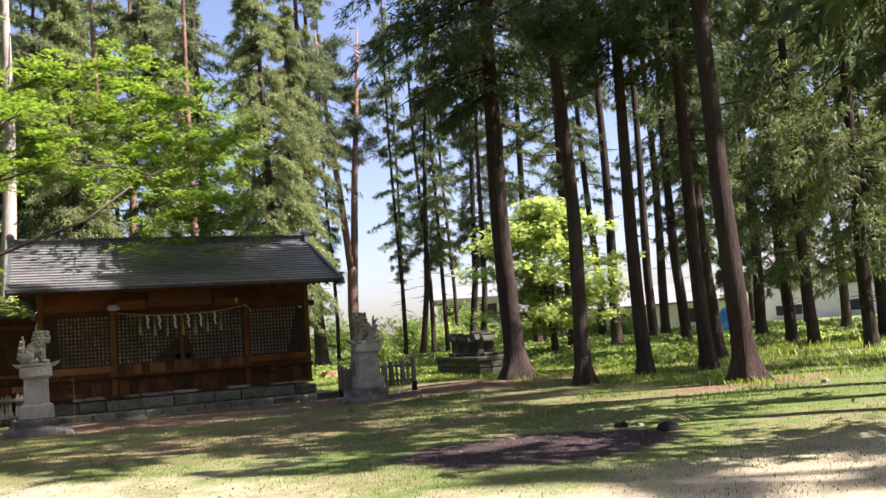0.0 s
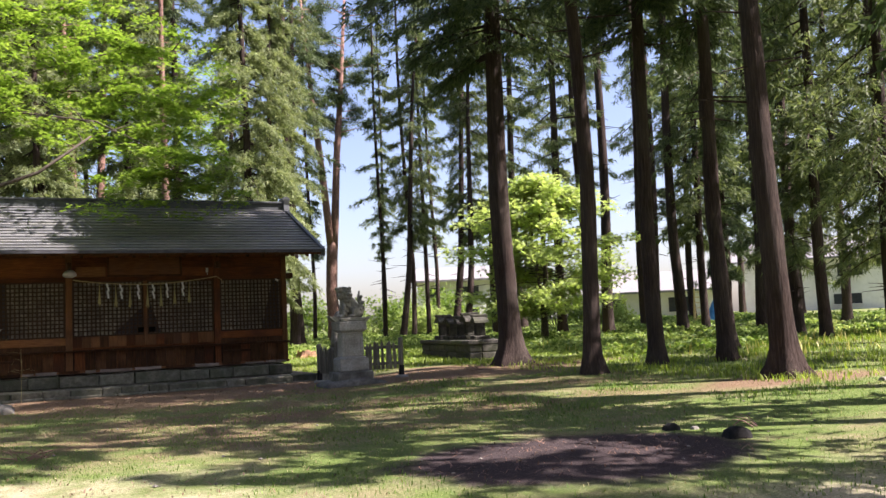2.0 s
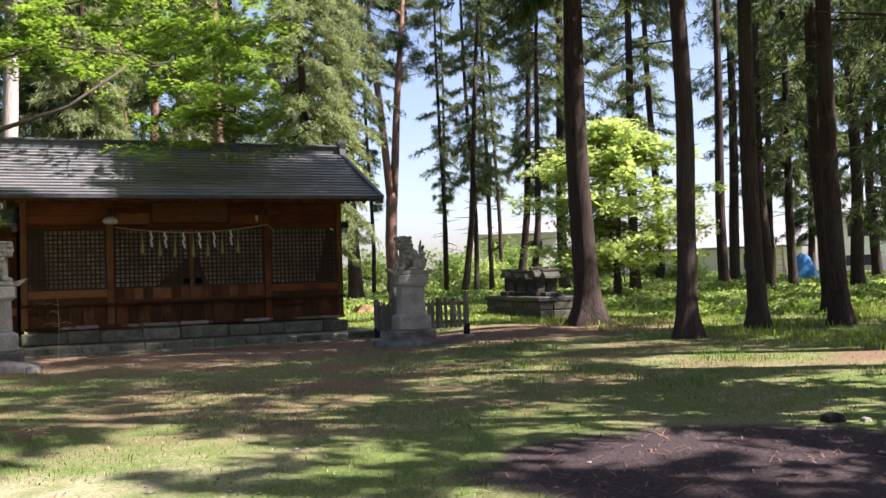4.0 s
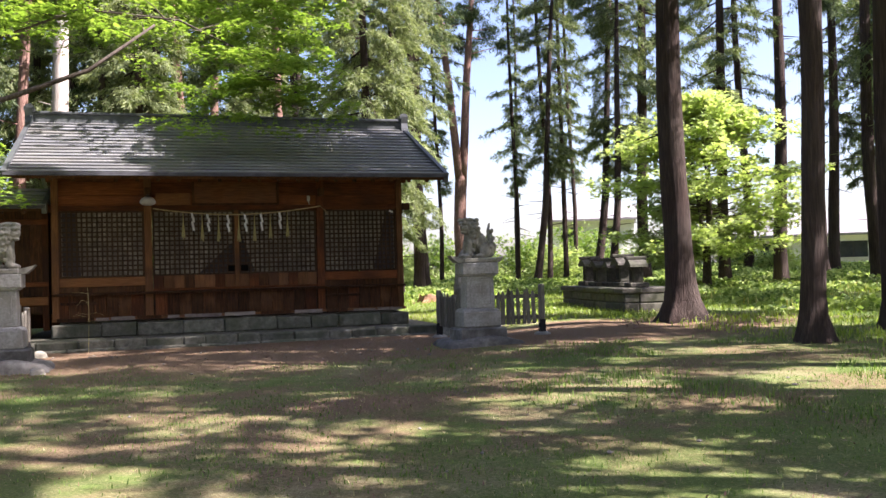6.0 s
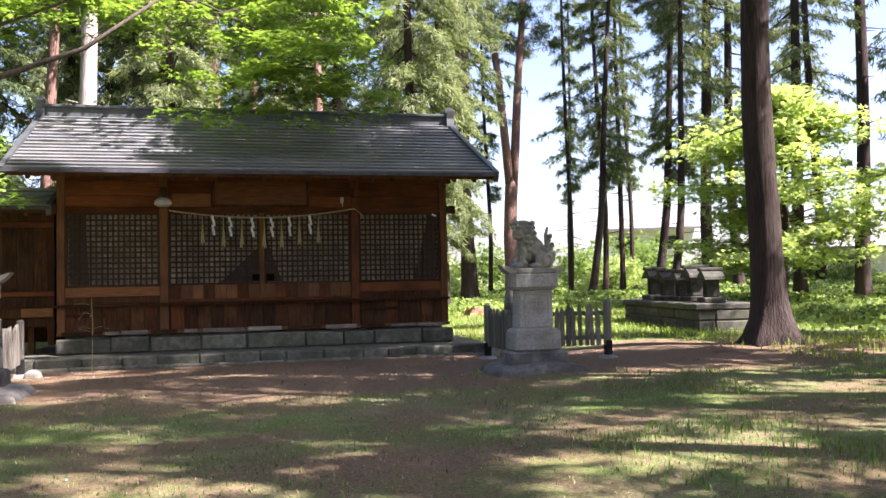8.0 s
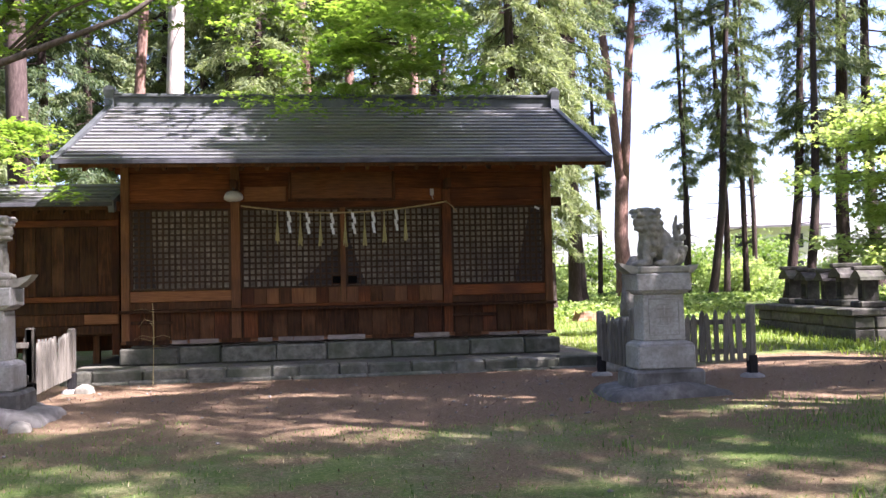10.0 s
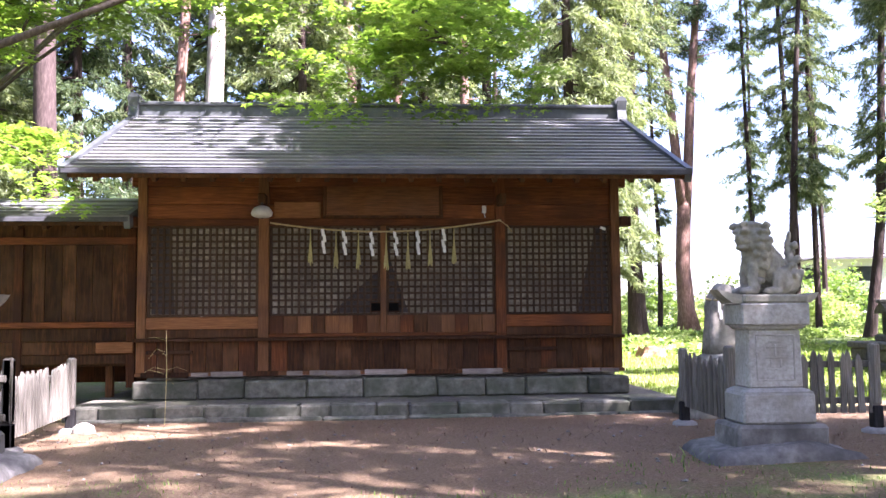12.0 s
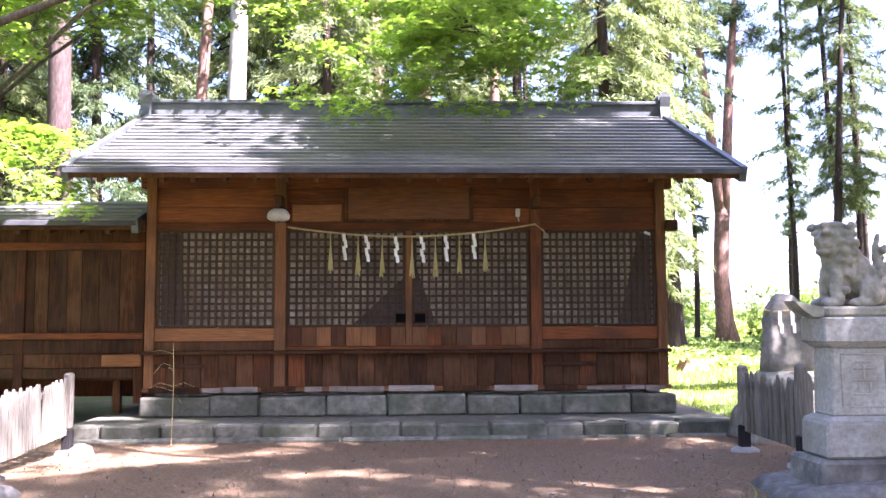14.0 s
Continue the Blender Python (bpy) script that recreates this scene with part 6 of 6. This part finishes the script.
def make_stump():
    st = thing("tree_stump", "low split rotten stump in the sunlit grass", "stump", at=stand(7.3, 9.0))
    s = Shape()
    rnd = random.Random(4)
    sides, rings = 22, 5
    jag = [rnd.uniform(0.14, 0.24) + (0.07 if rnd.random() < 0.3 else 0) for _ in range(sides)]
    lob = [1 + 0.35 * math.sin(k * 5 * 6.283 / sides) + rnd.uniform(-0.1, 0.1) for k in range(sides)]
    vs, fs = [], []
    for q in range(rings):
        u = q / (rings - 1)
        for k in range(sides):
            a = k * 2 * math.pi / sides
            r = 0.30 * (1 + 1.1 * (lob[k] - 0.6) * (1 - u) ** 2) * rnd.uniform(0.95, 1.05)
            vs.append((math.cos(a) * r * 1.25, math.sin(a) * r, -0.08 + (jag[k] + 0.08) * u))
    for k in range(sides):
        a = k * 2 * math.pi / sides
        vs.append((math.cos(a) * 0.2, math.sin(a) * 0.16, rnd.uniform(0.03, 0.12)))
    for q in range(rings):
        for k in range(sides):
            m = (k + 1) % sides
            fs.append((q * sides + k, q * sides + m, (q + 1) * sides + m, (q + 1) * sides + k))
    fs.append(tuple(rings * sides + k for k in range(sides)))
    s.add(vs, fs)
    part("wood", s, STUMP_WOOD, st)


make_stump()


def make_twigs(x, y, n, seed, spread, label):
    t = thing("fallen_twigs", label, "twigs", at=pose(x, y, ground_z(x, y)))
    rnd = random.Random(seed)
    for i in range(n):
        a, ln = rnd.uniform(0, 6.28), rnd.uniform(0.3, 1.0) * spread
        o = Vector((rnd.uniform(-0.3, 0.3) * spread, rnd.uniform(-0.2, 0.2) * spread, 0.015))
        e = o + Vector((math.cos(a) * ln, math.sin(a) * ln * 0.6, rnd.uniform(0.0, 0.25) * spread))
        part("twig", Shape().tube([o, o.lerp(e, 0.5) + Vector((0, 0, 0.03)), e], [0.009, 0.007, 0.003], 5), TWIG, t)


make_twigs(-3.1, -15.0, 14, 5, 0.55, "tangle of thin dry reddish twigs in the sun")
make_twigs(7.2, -5.6, 4, 6, 1.3, "long fallen branches on the soil beside the platform")
make_twigs(3.9, -18.6, 4, 7, 0.8, "thin fallen branches beside the burnt bed")


def make_weed(x, y, h, seed):
    w = thing("tall_weed", "thin bare weed stem with side shoots", "weed", "weeds", at=pose(x, y, ground_z(x, y)))
    rnd = random.Random(seed)
    s = Shape().tube([(0, 0, -0.03), (0.02, 0, h * 0.6), (0.0, 0.02, h)], [0.005, 0.004, 0.002], 5)
    for k in range(7):
        z, a = h * rnd.uniform(0.45, 0.98), rnd.uniform(0, 6.28)
        s.tube([(0.01, 0, z), (math.cos(a) * 0.16, math.sin(a) * 0.1, z + 0.05), (math.cos(a) * 0.30, math.sin(a) * 0.15, z + rnd.uniform(-0.1, 0.1))], [0.0025, 0.0025, 0.0015], 4)
    part("stem", s, STRAW, w)


make_weed(-3.15, -1.75, 1.35, 3)


# ---- houses beyond the grove ----
def make_house(name, label, x0, x1, y0, y1, h, roof_h, windows, at):
    ho = thing(name, label, "house", at=at)
    w = Shape().box((x0, y0, -0.5), (x1, y1, h), 0.02)
    wall = part("wall", w, PLASTER, ho)
    mid = (y0 + y1) / 2
    part("roof", Shape().prism([(y0 - 0.7, h - 0.05), (mid, h + roof_h), (y1 + 0.7, h - 0.05), (y1 + 0.7, h - 0.22), (mid, h + roof_h - 0.2), (y0 - 0.7, h - 0.22)], x0 - 0.6, x1 + 0.6, "x"), HOUSE_ROOF, ho)
    for wx, wz, ww, wh in windows:
        win = part("window", Shape().box((wx, y0 - 0.05, wz), (wx + ww, y0 + 0.02, wz + wh), 0.01), IRON, ho)
        for k in range(2):
            part("pane", Shape().box((wx + 0.06 + k * ww / 2, y0 - 0.07, wz + 0.06), (wx + ww / 2 + k * ww / 2 - 0.05, y0 - 0.051, wz + wh - 0.06), 0.004), GLASS_DARK, win)
        part("sill", Shape().box((wx - 0.1, y0 - 0.15, wz - 0.09), (wx + ww + 0.1, y0 + 0.02, wz - 0.001), 0.01), PLASTER, win)


make_house("house", "low white plastered house beyond the trees", -5, 6, 0, 7, 2.6, 1.6, ((-3, 0.9, 1.8, 1.1), (2.0, 0.9, 1.8, 1.1)), pose(40.5, 30, 0.6, 0, 0, -38))
make_house("house", "two-storey pale house with dark windows", -6, 6, 0, 8, 5.0, 1.8, ((-4.2, 1.2, 2.0, 0.8), (1.0, 1.2, 2.0, 0.8), (-4.0, 3.4, 1.8, 1.0), (1.4, 3.4, 1.8, 1.0)), pose(54, 25, 0.3, 0, 0, -48))
make_house("house", "pale two-storey house at the edge of the grove", -2.5, 4, 0, 6, 4.6, 1.2, ((-1.8, 2.9, 1.6, 1.0), (1.2, 2.9, 1.6, 1.0), (1.2, 0.9, 1.6, 1.1)), pose(30.5, 44, 0.6, 0, 0, -25))


def make_tarp():
    tp = thing("blue_tarpaulin", "crumpled bright blue tarpaulin over a heap", "tarpaulin", at=stand(33.6, 14.0, -40))
    n = 14
    vs = []
    for j in range(n + 1):
        for i in range(n + 1):
            u, w = i / n * 2 - 1, j / n * 2 - 1
            z = 1.75 * max(0, 1 - abs(u) ** 2.2) * max(0, 1 - abs(w) ** 3) + 0.22 * noise.noise((u * 2.5, w * 2.5, 1))
            vs.append((u * 0.8, w * 0.6, max(-0.1, z * 0.8)))
    fs = [(j * (n + 1) + i, j * (n + 1) + i + 1, (j + 1) * (n + 1) + i + 1, (j + 1) * (n + 1) + i) for j in range(n) for i in range(n)]
    part("sheet", Shape().add(vs, fs), BLUE_SHEET, tp)
    la = thing("ladder", "yellowish step ladder standing beside the house", "ladder", at=stand(32.6, 14.6, -35))
    for x in (-0.25, 0.25):
        part("rail", Shape().tube([(x, 0, 0), (x * 0.7, 0.5, 2.0)], [0.035, 0.03], 6), LADDER, la)
        part("rail", Shape().tube([(x, 1.0, 0), (x * 0.7, 0.5, 2.0)], [0.03, 0.03], 6), LADDER, la)
    for k in range(6):
        t = (k + 0.7) / 6.5
        part("rung", Shape().tube([(-0.25 + 0.07 * t, 0.5 * t, 2 * t), (0.25 - 0.07 * t, 0.5 * t, 2 * t)], [0.022, 0.022], 6), LADDER, la)


make_tarp()
